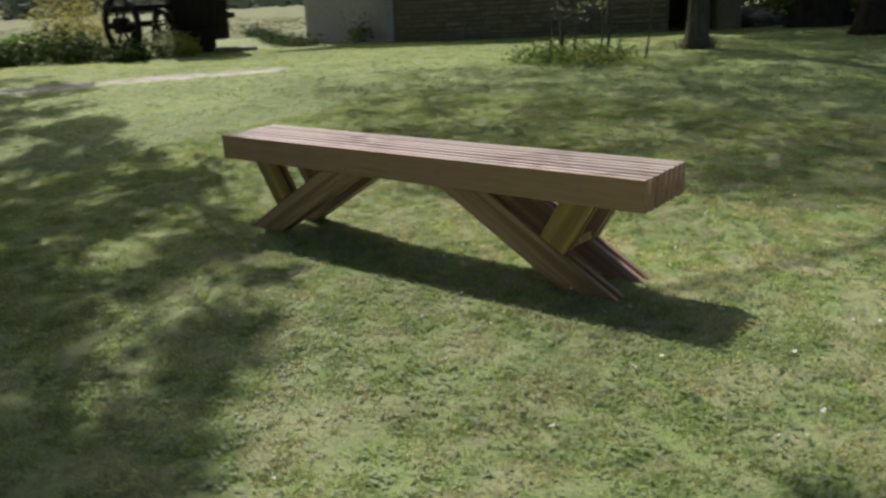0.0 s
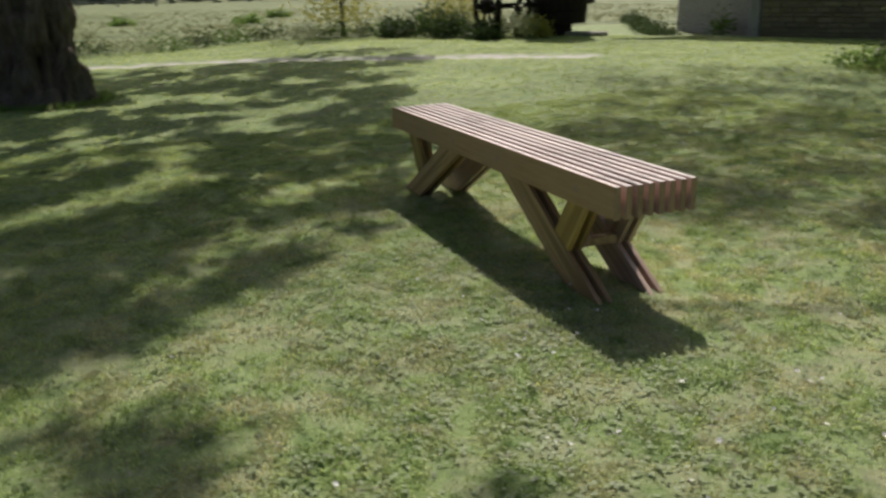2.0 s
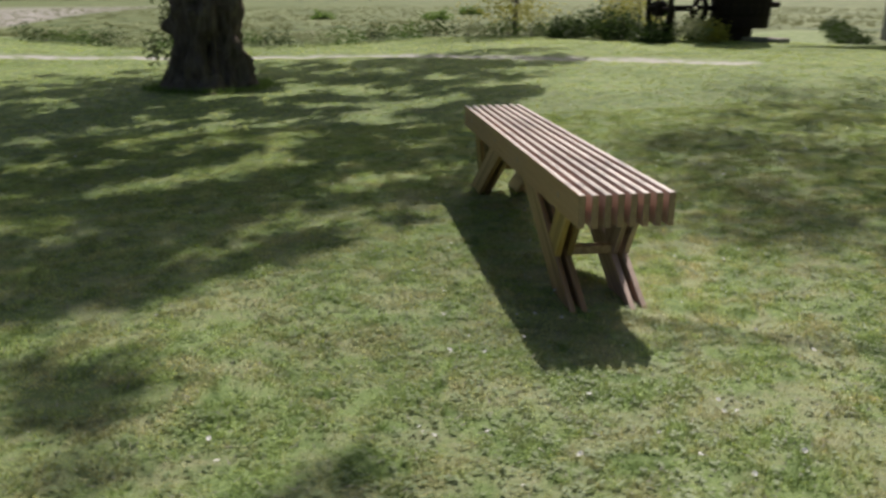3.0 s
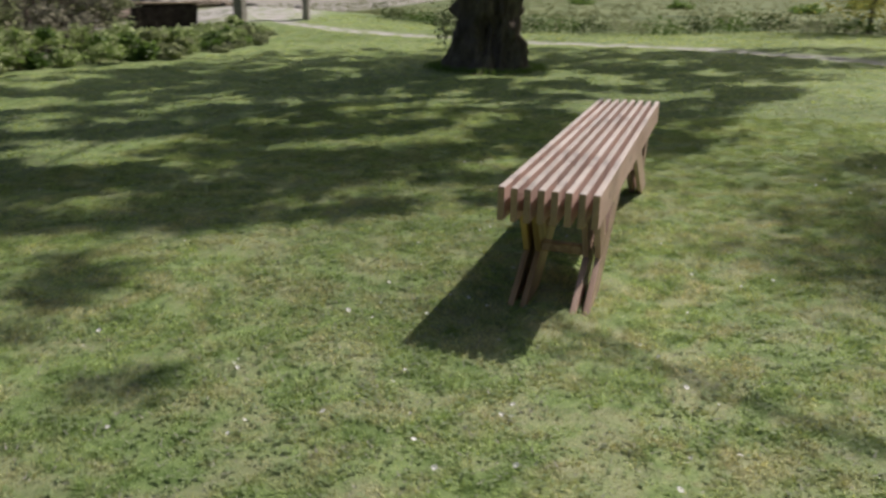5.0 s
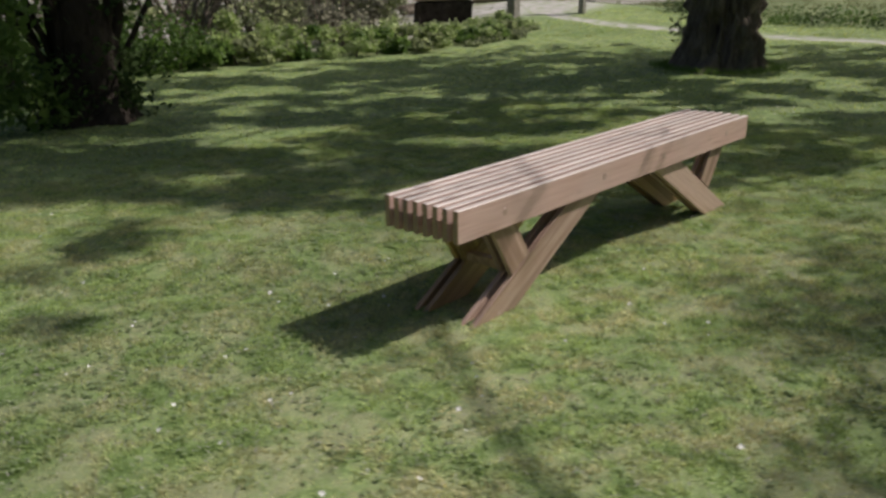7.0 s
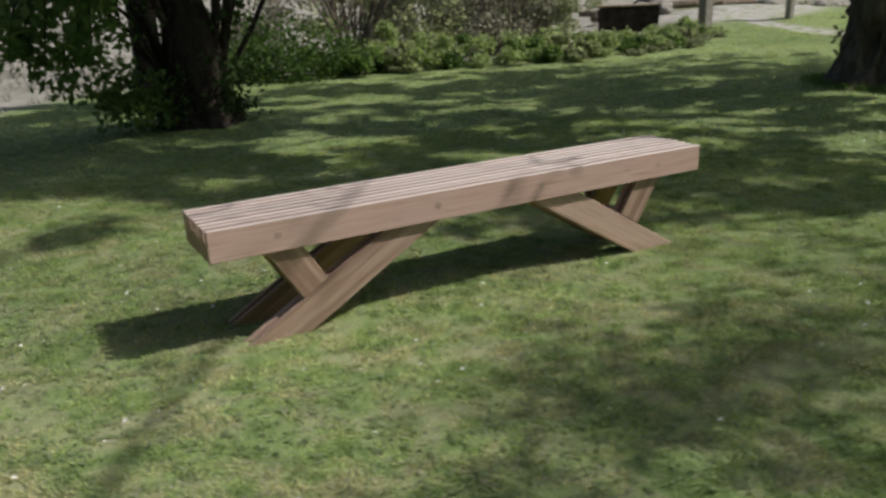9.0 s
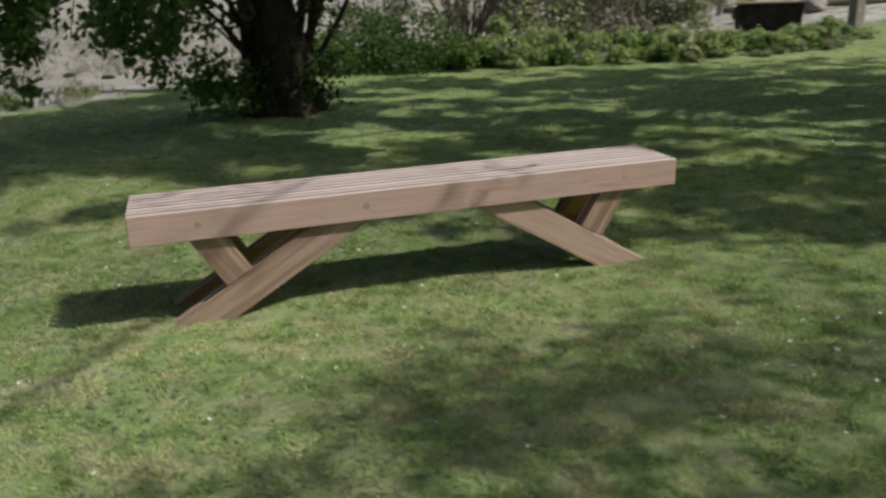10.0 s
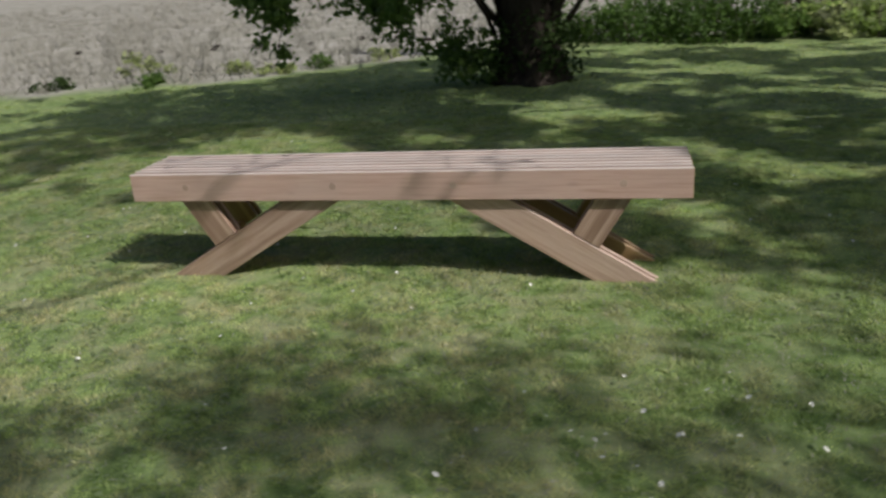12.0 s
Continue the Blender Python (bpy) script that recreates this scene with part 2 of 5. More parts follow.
SLATE = plain_material("roof_slate", (0.06, 0.06, 0.065), (0.15, 0.15, 0.16), 12)
IRON = plain_material("rusty_black_iron", (0.008, 0.007, 0.007), (0.035, 0.026, 0.02), 9, 0.7, 0.4)
TARRED = plain_material("tarred_dark_wood", (0.008, 0.006, 0.006), (0.035, 0.022, 0.02), 16, 0.75)
ROCK = plain_material("dark_rock", (0.012, 0.01, 0.008), (0.07, 0.058, 0.048), 7, 0.9, 0, 0.9)
PALE_ROCK = plain_material("pale_stone", (0.17, 0.165, 0.15), (0.38, 0.365, 0.335), 9, 0.9, 0, 0.8)
POST = plain_material("silvered_post_wood", (0.2, 0.19, 0.17), (0.42, 0.4, 0.36), 18)


# ---- mesh helpers ----
def finish(name, verts, faces, mat, parent=None, label="", smooth=False):
    me = bpy.data.meshes.new(name)
    me.from_pydata([tuple(v) for v in verts], [], [tuple(int(i) for i in f) for f in faces])
    if smooth:
        me.polygons.foreach_set("use_smooth", [True] * len(me.polygons))
    me.materials.append(mat)
    me.update()
    ob = new(name, me)
    ob.parent = parent
    return tagged(ob, label)


def array_mesh(name, verts, size, mat, parent=None, label="", smooth=False):
    """A mesh of separate faces of `size` corners each, from an array of corners."""
    me = bpy.data.meshes.new(name)
    n = len(verts) // size
    me.vertices.add(n * size)
    me.vertices.foreach_set("co", np.ascontiguousarray(verts[: n * size], dtype=np.float32).ravel())
    me.loops.add(n * size)
    me.loops.foreach_set("vertex_index", np.arange(n * size, dtype=np.int32))
    me.polygons.add(n)
    me.polygons.foreach_set("loop_start", np.arange(0, n * size, size, dtype=np.int32))
    me.materials.append(mat)
    me.update(calc_edges=True)
    ob = new(name, me)
    ob.parent = parent
    return tagged(ob, label, kind="stuff")


def part(name, bm, mat, parent, label=""):
    me = bpy.data.meshes.new(name)
    bm.to_mesh(me)
    bm.free()
    me.materials.append(mat)
    ob = new(name, me)
    ob.parent = parent
    return tagged(ob, label)


def thing(name, x, y, z=0.0, label="", category="", group="", kind="", turn=0.0):
    ob = new(name)
    ob.matrix_world = pose(x, y, z + float(ground_z(x, y)), 0, 0, turn)
    return tagged(ob, label, category, group, kind)


def box_bm(sx, sy, sz, bevel=0.003, segments=1):
    bm = bmesh.new()
    bmesh.ops.create_cube(bm, size=1.0)
    bmesh.ops.scale(bm, vec=(sx, sy, sz), verts=bm.verts)
    if bevel:
        bmesh.ops.bevel(bm, geom=list(bm.edges), offset=bevel, segments=segments, affect="EDGES")
    return bm


def tube(points, radii, seg=10, lump=0.0, seed=0.0, cap=True):
    """A tapered, slightly lumpy tube along points: corners and faces."""
    verts, faces = [], []
    pts = [Vector(p) for p in points]
    side = Vector((1, 0.3, 0.1)).normalized()
    for k, p in enumerate(pts):
        d = (pts[min(k + 1, len(pts) - 1)] - pts[max(k - 1, 0)]).normalized()
        u = (side - d * side.dot(d)).normalized()
        v = d.cross(u)
        side = u
        for s in range(seg):
            a = 2 * math.pi * s / seg
            r = radii[k] * (1 + lump * noise.noise((3 * math.cos(a) + seed, 3 * math.sin(a), 1.5 * k + seed)))
            verts.append(p + u * (r * math.cos(a)) + v * (r * math.sin(a)))
    for k in range(len(pts) - 1):
        for s in range(seg):
            t = (s + 1) % seg
            faces.append((k * seg + s, k * seg + t, (k + 1) * seg + t, (k + 1) * seg + s))
    if cap:
        faces.append(tuple(range(seg))[::-1])
        faces.append(tuple((len(pts) - 1) * seg + s for s in range(seg)))
    return verts, faces


def leaf_corners(rng, centres, spread, count, size, flat=0.6, droop=0.0):
    """Corners of small pointed leaves (four each) in clumps about the centres."""
    c = np.repeat(np.asarray(centres, float), count, axis=0)
    n = len(c)
    p = c + rng.normal(0, 1, (n, 3)) * np.asarray(spread) * 0.6
    up = rng.normal(0, 1, (n, 3)) * (1 - flat) + np.array([0, 0, 1.0]) * flat
    up /= np.linalg.norm(up, axis=1, keepdims=True)
    a = rng.normal(0, 1, (n, 3))
    a[:, 2] -= droop
    a -= up * np.sum(a * up, axis=1, keepdims=True)
    a /= np.linalg.norm(a, axis=1, keepdims=True)
    b = np.cross(up, a)
    s = size * rng.uniform(0.6, 1.35, (n, 1))
    q = np.stack([p - a * s * 0.5, p + b * s * 0.32 + up * s * 0.06, p + a * s * 0.6, p - b * s * 0.32 + up * s * 0.06], axis=1)
    return q.reshape(-1, 3)


def blade_corners(rng, x, y, z, height, width, lean=0.5, flat=False):
    """Corners of grass blades (three each)."""
    n = len(x)
    a = rng.uniform(0, 2 * np.pi, n)
    t = a + np.pi / 2 + rng.normal(0, 0.25, n) if flat else rng.uniform(0, 2 * np.pi, n)
    h, w, l = height * rng.uniform(0.5, 1.3, n), width * rng.uniform(0.6, 1.4, n), lean * rng.uniform(0.2, 1.4, n)
    base = np.stack([x, y, z], axis=1)
    side = np.stack([np.cos(a) * w / 2, np.sin(a) * w / 2, np.zeros(n)], axis=1)
    tip = base + np.stack([np.cos(t) * l * h, np.sin(t) * l * h, h], axis=1)
    return np.stack([base - side, base + side, tip], axis=1).reshape(-1, 3)


# ---- the ground: one sheet to the horizon ----
PATH_LINE = [(-12.2, -9.3), (-11.2, -8.3), (-10.75, -7.5), (-10.6, -6.8), (-10.5, -5.8), (-10.6, -4.9), (-10.35, -3.2), (-9.8, -1.6), (-9.2, -0.2), (-8.6, 0.9), (-7.6, 2.4), (-6.7, 3.4), (-6.0, 4.1)]


def near_line(x, y, line):
    best = np.full(np.shape(x), 1e9)
    for (ax, ay), (bx, by) in zip(line[:-1], line[1:]):
        dx, dy = bx - ax, by - ay
        s = np.clip(((x - ax) * dx + (y - ay) * dy) / (dx * dx + dy * dy), 0, 1)
        best = np.minimum(best, np.hypot(x - ax - s * dx, y - ay - s * dy))
    return best


def step(a, b, v):
    s = np.clip((v - a) / (b - a), 0, 1)
    return s * s * (3 - 2 * s)


def wave(x, y):
    return np.sin(1.3 * x + 0.7 * y) + np.sin(0.8 * x - 1.7 * y + 1.0) + 0.6 * np.sin(2.9 * x + 2.1 * y + 2.0)


LATTICE = np.random.default_rng(77).uniform(0, 1, (128, 128))


def value_noise(x, y, size):
    """Smooth random heights from 0 to 1, in cells of that size."""
    u, v = np.asarray(x, float) / size + 640.3, np.asarray(y, float) / size + 640.7
    i, j = np.floor(u).astype(int), np.floor(v).astype(int)
    fu, fv = u - i, v - j
    fu, fv = fu * fu * (3 - 2 * fu), fv * fv * (3 - 2 * fv)
    i0, i1, j0, j1 = i % 128, (i + 1) % 128, j % 128, (j + 1) % 128
    return (LATTICE[i0, j0] * (1 - fu) + LATTICE[i1, j0] * fu) * (1 - fv) + (LATTICE[i0, j1] * (1 - fu) + LATTICE[i1, j1] * fu) * fv


def hedge_x(y):
    """Where the far edge of the lawn runs, west of the path."""
    return np.interp(y, [-14, -6, -4, -2, 0, 2.3, 4.7, 7, 10.3, 14, 20], [-15, -13.2, -12.6, -11.75, -12.25, -12.8, -12.9, -13.2, -13.6, -15.5, -18])


def border_y(x):
    """Where the southern edge of the lawn runs."""
    return np.interp(x, [-12, -9.2, -8.0, -5.6, -4.3, -2.6, -0.9, 0.6, 1.9, 3.6, 6.1, 12], [-9.6, -7.1, -6.6, -6.45, -6.9, -7.4, -7.7, -7.6, -7.0, -5.7, -5.0, -4.2])


def ground_z(x, y):
    near = 1 - step(20, 40, np.hypot(x, y))
    z = 0.007 * wave(x, y) * near
    z = z - 0.1 * step(0.0, 1.3, (y - 8.0) * 0.86 - (x + 8.6) * 0.5) * (1 - step(-3.0, -1.5, x)) * step(-14, -12, x)
    z = z + 0.29 * step(-1.2, 7.5, 0.8 * y - 0.45 * x) + 0.42 * np.exp(-((x + 12.5) ** 2 + (y + 9.5) ** 2) / 13.5)
    z = z - 0.02 * (1 - step(0.1, 0.4, near_line(x, y, PATH_LINE)))
    foot = 1 - step(0.45, 1.3, np.hypot(x / 2.2, y))
    lumps = 0.014 * (value_noise(x, y, 0.17) - 0.5) + 0.02 * (value_noise(y, x, 0.42) - 0.5)
    return z * (1 - foot) + lumps * near * (1 - 0.7 * foot) - 0.004 * foot


def axis(lo, hi, fine):
    mid = np.arange(lo, hi, fine)
    out = fine * np.cumsum(1.28 ** np.arange(1, 36))
    return np.concatenate([lo - out[::-1], mid, hi + out])


def refined(a, lo, hi, fine):
    return np.concatenate([a[a < lo - fine], np.arange(lo, hi, fine), a[a > hi]])


gx, gy = refined(axis(-22, 9, 0.16), -3.4, 4.4, 0.05), refined(axis(-14, 19, 0.16), -3.4, 3.8, 0.05)
X, Y = np.meshgrid(gx, gy)
Z = ground_z(X, Y)
nx, ny = len(gx), len(gy)
idx = np.arange(nx * ny).reshape(ny, nx)
quads = np.stack([idx[:-1, :-1], idx[:-1, 1:], idx[1:, 1:], idx[1:, :-1]], axis=-1).reshape(-1, 4)
me = bpy.data.meshes.new("ground")
me.vertices.add(nx * ny)
me.vertices.foreach_set("co", np.stack([X, Y, Z], axis=-1).astype(np.float32).ravel())
me.loops.add(quads.size)
me.loops.foreach_set("vertex_index", quads.astype(np.int32).ravel())
me.polygons.add(len(quads))
me.polygons.foreach_set("loop_start", np.arange(0, quads.size, 4, dtype=np.int32))
me.update(calc_edges=True)
me.polygons.foreach_set("use_smooth", [True] * len(quads))
wob = 0.12 * wave(2 * X, 2 * Y)
south = step(0.0, 0.5, border_y(X) - Y + wob)
east = np.maximum(step(-0.6, 1.6, X), step(-3.6, -2.2, X) * step(0.5, 1.2, border_y(X) - Y))
for key, val in (
    ("gravel", np.maximum(1 - step(0.12, 0.34, near_line(X, Y, PATH_LINE) + 0.5 * wob * 0.4), (1 - step(1.0, 1.5, np.hypot((X + 11.8) / 1.5, Y + 9.0))))),
    ("meadow", np.clip(step(0.0, 0.5, hedge_x(Y) - X + wob) + step(0.0, 0.4, Y - 7.75 + 0.6 * (X + 9.1) + wob) * step(-0.2, 0.2, -8.9 - X) + south * (1 - east) + step(19, 19.5, Y), 0, 1)),
    ("straw", south * np.maximum(east, step(1.0, 1.8, border_y(X) - Y) * step(-60, -40, X))),
):
    me.attributes.new(key, "FLOAT", "POINT").data.foreach_set("value", val.astype(np.float32).ravel())
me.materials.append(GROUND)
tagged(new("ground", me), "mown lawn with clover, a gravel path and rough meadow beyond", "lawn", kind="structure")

rng = np.random.default_rng(7)


def lawn_blades(n, box, inner, height, width, lean, label):
    x, y = rng.uniform(box[0], box[1], n), rng.uniform(box[2], box[3], n)
    keep = (y > border_y(x) + 0.05) & (x > hedge_x(y) + 0.1) & (near_line(x, y, PATH_LINE) > 0.3) & ((y < 8.2 + 0.52 * (x + 7.6)) | (x > -2.9) & (y > 3))
    if inner:
        keep &= ~((x > inner[0]) & (x < inner[1]) & (y > inner[2]) & (y < inner[3]))
    x, y = x[keep], y[keep]
    tuft = 0.6 * value_noise(x, y, 0.05) + 0.4 * value_noise(y, x, 0.13)
    thick = step(0.3, 0.62, tuft)
    keep = rng.uniform(0, 1, len(x)) < 0.6 + 0.4 * thick
    x, y, thick = x[keep], y[keep], thick[keep]
    v = blade_corners(rng, x, y, ground_z(x, y) - 0.003, height * (0.6 + 0.8 * thick), width, lean, True)
    return tagged(array_mesh("grass", v, 3, BLADES), label, "grass", kind="stuff")


NEAR = (-3.2, 4.2, -3.2, 3.6)
lawn_blades(1000000, NEAR, None, 0.0105, 0.0066, 2.0, "short mown grass with tufts and moss round the bench")
lawn_blades(330000, (-9.5, 6.5, -7.5, 11.5), NEAR, 0.013, 0.017, 2.0, "short mown grass of the wider lawn")
lawn_blades(60000, (-15.0, -9.5, -7.5, 11.5), None, 0.014, 0.03, 2.0, "short mown grass beyond the gravel path")

# clover and plantain leaves in patches, and dead blades lying flat
cx, cy = rng.uniform(-4.5, 4.6, 60000), rng.uniform(-4.5, 5.0, 60000)
patch = 1.9 * (0.55 * value_noise(cx, cy, 0.9) + 0.45 * value_noise(cy, cx, 0.2)) - 0.35
keep = (rng.uniform(0, 1, 60000) < np.clip(patch, 0.05, 1) ** 2) & (np.abs(cx) + np.abs(cy) < 7.5)
cx, cy = cx[keep], cy[keep]
spots = np.stack([cx, cy, ground_z(cx, cy) + 0.008], axis=1)
tagged(array_mesh("clover", leaf_corners(rng, spots, (0.014, 0.014, 0.005), 3, 0.015, 0.97), 4, CLOVER), "patches of clover and small lawn weeds", "clover", kind="stuff")
bx0, by0 = rng.uniform(-4, 4.5, 70000), rng.uniform(-4, 5, 70000)
keep = rng.uniform(0, 1, 70000) < np.clip(0.7 - 0.3 * wave(1.6 * bx0, 1.6 * by0), 0.05, 0.8)
bx0, by0 = bx0[keep], by0[keep]
tagged(array_mesh("dead_grass", blade_corners(rng, bx0, by0, ground_z(bx0, by0) + 0.009, 0.006, 0.004, 4.0, True), 3, STRAW), "dead straw-coloured blades in the lawn", "grass", kind="stuff")

# daisies on the lawn
dx, dy = rng.uniform(-6, 4.5, 2000), rng.uniform(-5, 6, 2000)
keep = (wave(1.1 * dx, 1.1 * dy) + rng.normal(0, 0.8, 2000) > 0.5) & (dy > border_y(dx) + 0.2)
dx, dy = np.append(dx[keep], rng.normal(-0.9, 0.35, 34)), np.append(dy[keep], rng.normal(1.45, 0.25, 34))
corners = []
for x, y in zip(dx, dy):
    r, z = rng.uniform(0.004, 0.0085), float(ground_z(x, y)) + rng.uniform(0.018, 0.028)
    tx, ty = rng.uniform(-0.5, 0.5, 2)
    for k in range(8):
        a = k * math.pi / 4
        ca, sa, cb, sb = math.cos(a - 0.3), math.sin(a - 0.3), math.cos(a + 0.3), math.sin(a + 0.3)
        corners += [(x, y, z - 0.002), (x + r * ca, y + r * sa, z + r * (tx * ca + ty * sa)), (x + r * cb, y + r * sb, z + r * (tx * cb + ty * sb))]
tagged(array_mesh("daisies", np.array(corners), 3, PETAL), "small white daisies dotted over the lawn", "daisy", kind="stuff")


# ---- the bench ----
def board(length, width, thick, parent, name, x, y, z, tilt=0.0, mat=WOOD, cut=0.0, outer=None):
    """A board along its local x, its width upright; cut shears both ends so that they lie level when tilted."""
    bm = box_bm(length, thick, width, 0.0)
    for v in bm.verts:
        v.co.x += cut * v.co.z
    bmesh.ops.bevel(bm, geom=list(bm.edges), offset=0.0022, segments=1, affect="EDGES")
    bm.normal_update()
    for f in bm.faces:
        f.material_index = 1 if abs(f.normal.x) > 0.7 and not tilt else 2 if outer and f.normal.y < -0.7 else 3 if f.normal.z > 0.6 and not tilt else 0
    ob = part(name, bm, mat, parent)
    ob.data.materials.append(WOOD_END)
    ob.data.materials.append(outer or mat)
    ob.data.materials.append(WOOD_TOP)
    ob.matrix_basis = pose(x, y, z, 0, tilt, 0)
    return ob


def bench():
    top = thing("bench", 0, 0, 0, "long slatted softwood bench on splayed board legs standing on grass", "bench")
    t, w, pitch = 0.0232, 0.118, 0.0458
    slats = []
    for k in range(8):
        ex = rng.uniform(-0.003, 0.003)
        slats.append(board(2.32 + ex, w, t, top, "seat_slat", -0.004 + rng.uniform(-0.002, 0.002), (k - 3.5) * pitch, 0.411 + rng.uniform(-0.001, 0.001), 0.0, WOOD, 0.0, None if k else WOOD_SHADE_SIDE))
    for slat, y in ((slats[0], -0.0116), (slats[-1], 0.0116)):
        for x in (-0.905, -0.25, 0.25, 0.905):
            bm = bmesh.new()
            bmesh.ops.create_cone(bm, cap_ends=True, segments=18, radius1=0.015, radius2=0.015, depth=0.008)
            bmesh.ops.bevel(bm, geom=list(bm.edges), offset=0.0015, segments=1, affect="EDGES")
            plug = part("bolt_plug", bm, WOOD_PLUG, slat, "round dark wooden plug")
            plug.matrix_basis = pose(x, y - math.copysign(0.003, y), 0.002, 90, 0, 0)
    lean, wl, foot = 31.0, 0.126, 1.055
    c, s = math.cos(radians(lean)), math.sin(radians(lean))
    for e in (1, -1):
        for gap in (-3, -2, 2, 3):
            y = gap * pitch
            # diagonal: foot rising inwards up into the gap between the slats
            rise = 0.405
            length = rise / s
            cx = foot - 0.5 * wl / s - 0.5 * rise / math.tan(radians(lean))
            board(length, wl, t - 0.0008, top, "leg", e * cx, y, 0.5 * rise - 0.004, e * lean, WOOD_LEG if gap < 0 else WOOD_GRAIN, e * c / s)
            # strut: from the slats down onto the upper edge of the diagonal, square to it
            lx = 0.945 - 0.5 * w / c
            upx, upz = lx + (0.40 - 0.352) * s / c, 0.40
            # distance down the strut's axis to the diagonal's upper edge
            k = ((foot - upx) * s - upz * c) / -1.0
            mid = 0.5 * k
            board(k, w, t - 0.0008, top, "strut", e * (upx - mid * s), y, upz - mid * c, -e * (90 - lean), WOOD_BOUNCE if gap < 0 else WOOD_GRAIN, 0.0)
        rail = part("cross_rail", box_bm(0.04, 4 * pitch - t, 0.036, 0.004), WOOD_LEG, top)
        rail.matrix_basis = pose(e * 0.8, 0, 0.166, 0, 0, 0)
    return top


bench()


# ---- trees ----
def shade_wanted(x, y, north=False):
    """Shade wanted on a lawn spot; sets how leafy the unseen crowns are made."""
    edge = np.interp(x, [-12, -8.0, -6.6, -4.4, -3.1, -1.83, -0.73, -0.3, 0.0, 0.4, 0.7, 0.9, 1.1, 1.4, 2.0, 2.7, 3.2, 5.0, 8], [2.5, 2.75, 2.1, 1.2, 0.75, 0.35, -0.35, -0.6, -0.98, -1.45, -1.9, -2.25, -2.6, -2.8, -2.6, -1.6, -1.35, -1.3, -1.6])
    a = step(-0.1, 0.35, edge - y) * step(-10.5, -9.5, x) * (1 - step(4.5, 6.5, x)) * step(0.1, 0.7, y - border_y(x))
    low = np.interp(x, [-7, -6, -4.4, -2.75, -1.8, -1.0, 0.0, 0.8, 1.6, 2.5, 4], [5.0, 4.2, 3.2, 2.0, 0.65, 0.6, 0.75, 1.25, 1.5, 1.9, 2.8])
    b = (0.5 + 0.32 * step(-1.6, -0.7, x) + 0.18 * (1 - step(0.2, 0.8, x)) * step(1.1, 1.7, y)) * step(-0.3, 0.8, y - low) * step(-7.0, -6.0, x) * (1 - step(2.6, 4.2, x - 0.2 * y)) * (1 - step(12, 14, y))
    b = b * (1 - 0.6 * step(0.1, 0.4, x) * (1 - step(1.6, 2.0, y))) * (1 - 0.6 * np.exp(-((x + 1.02) / 0.35) ** 2 - ((y - 1.72) / 0.25) ** 2))
    c = 0.75 * np.exp(-((x - 1.4) / 0.2) ** 2 - ((y + 1.72) / 0.19) ** 2) + 0.15 * np.exp(-((x - 2.2) / 0.4) ** 2 - ((y + 1.1) / 0.16) ** 2)
    # flecks of sun: small openings, longer along the sun's way, more of them in some places than in others
    u, v = (-0.87 * x + 0.5 * y) / 1.5, 0.5 * x + 0.87 * y
    fleck = 0.6 * value_noise(u, v, 0.27) + 0.25 * value_noise(v, u, 0.13) + 0.35 * (value_noise(u, v, 1.7) - 0.5)
    holes = step(0.5, 0.55, fleck)
    gaps = np.sin(2.5 * x + 1.2 * y + np.sin(1.3 * y)) + np.sin(3.4 * y - 1.3 * x + 1.5 * np.sin(0.9 * x)) + 0.9 * np.sin(4.1 * x + 3.1 * y + 1) + 0.8 * np.sin(3.6 * x - 5.0 * y)
    lace = np.sin(6.1 * x + 2.3 * y) + np.sin(5.2 * y - 3.1 * x + 1.5 * np.sin(2.1 * x)) + 0.9 * np.sin(8.3 * x - 7.1 * y + 1)
    thick = step(-0.5, 0.5, x) * step(2.6, 3.4, -y)
    a, b = a * (1 - (0.97 - 0.25 * thick) * holes) * (1 - 0.7 * (1 - thick) * step(0.9, 1.4, gaps)), b * (1 - 0.35 * step(0.0, 0.8, lace)) * (1 - 0.5 * holes)
    d = 0.9 * step(7.3, 7.9, y + 0.3 * x) * step(-2.4, -1.4, x)
    d = np.maximum(d, 0.7 * np.exp(-((x + 0.22) / 0.28) ** 2 - ((y - 1.42) / 0.3) ** 2))
    return np.maximum(b, d) if north else np.maximum(0.95 * a, c)


def crown(parent, base, centre, radii, clumps, per, size, mat, seed, name="crown", low=2.0, spread=(0.22, 0.22, 0.16), north=False):
    g = np.random.default_rng(seed)
    d = g.normal(0, 1, (clumps, 3))
    d /= np.linalg.norm(d, axis=1, keepdims=True)
    c = np.asarray(centre) + d * np.asarray(radii) * (g.uniform(0.1, 1, (clumps, 1)) ** 0.45)
    c[:, 2] = np.maximum(c[:, 2], low + g.uniform(0, 0.5, clumps))
    way = np.array(SUN_WAY)
    sx, sy = c[:, 0] - way[0] / way[2] * (c[:, 2] - 0.1), c[:, 1] - way[1] / way[2] * (c[:, 2] - 0.1)
    # clumps stay only where their shadow lands on wanted shade
    keep = g.uniform(0, 1, clumps) < shade_wanted(sx, sy, north)
    c = c[keep]
    v = leaf_corners(g, c - np.asarray(base), spread, per, size)
    array_mesh(name, v, 4, mat, parent)
    return c


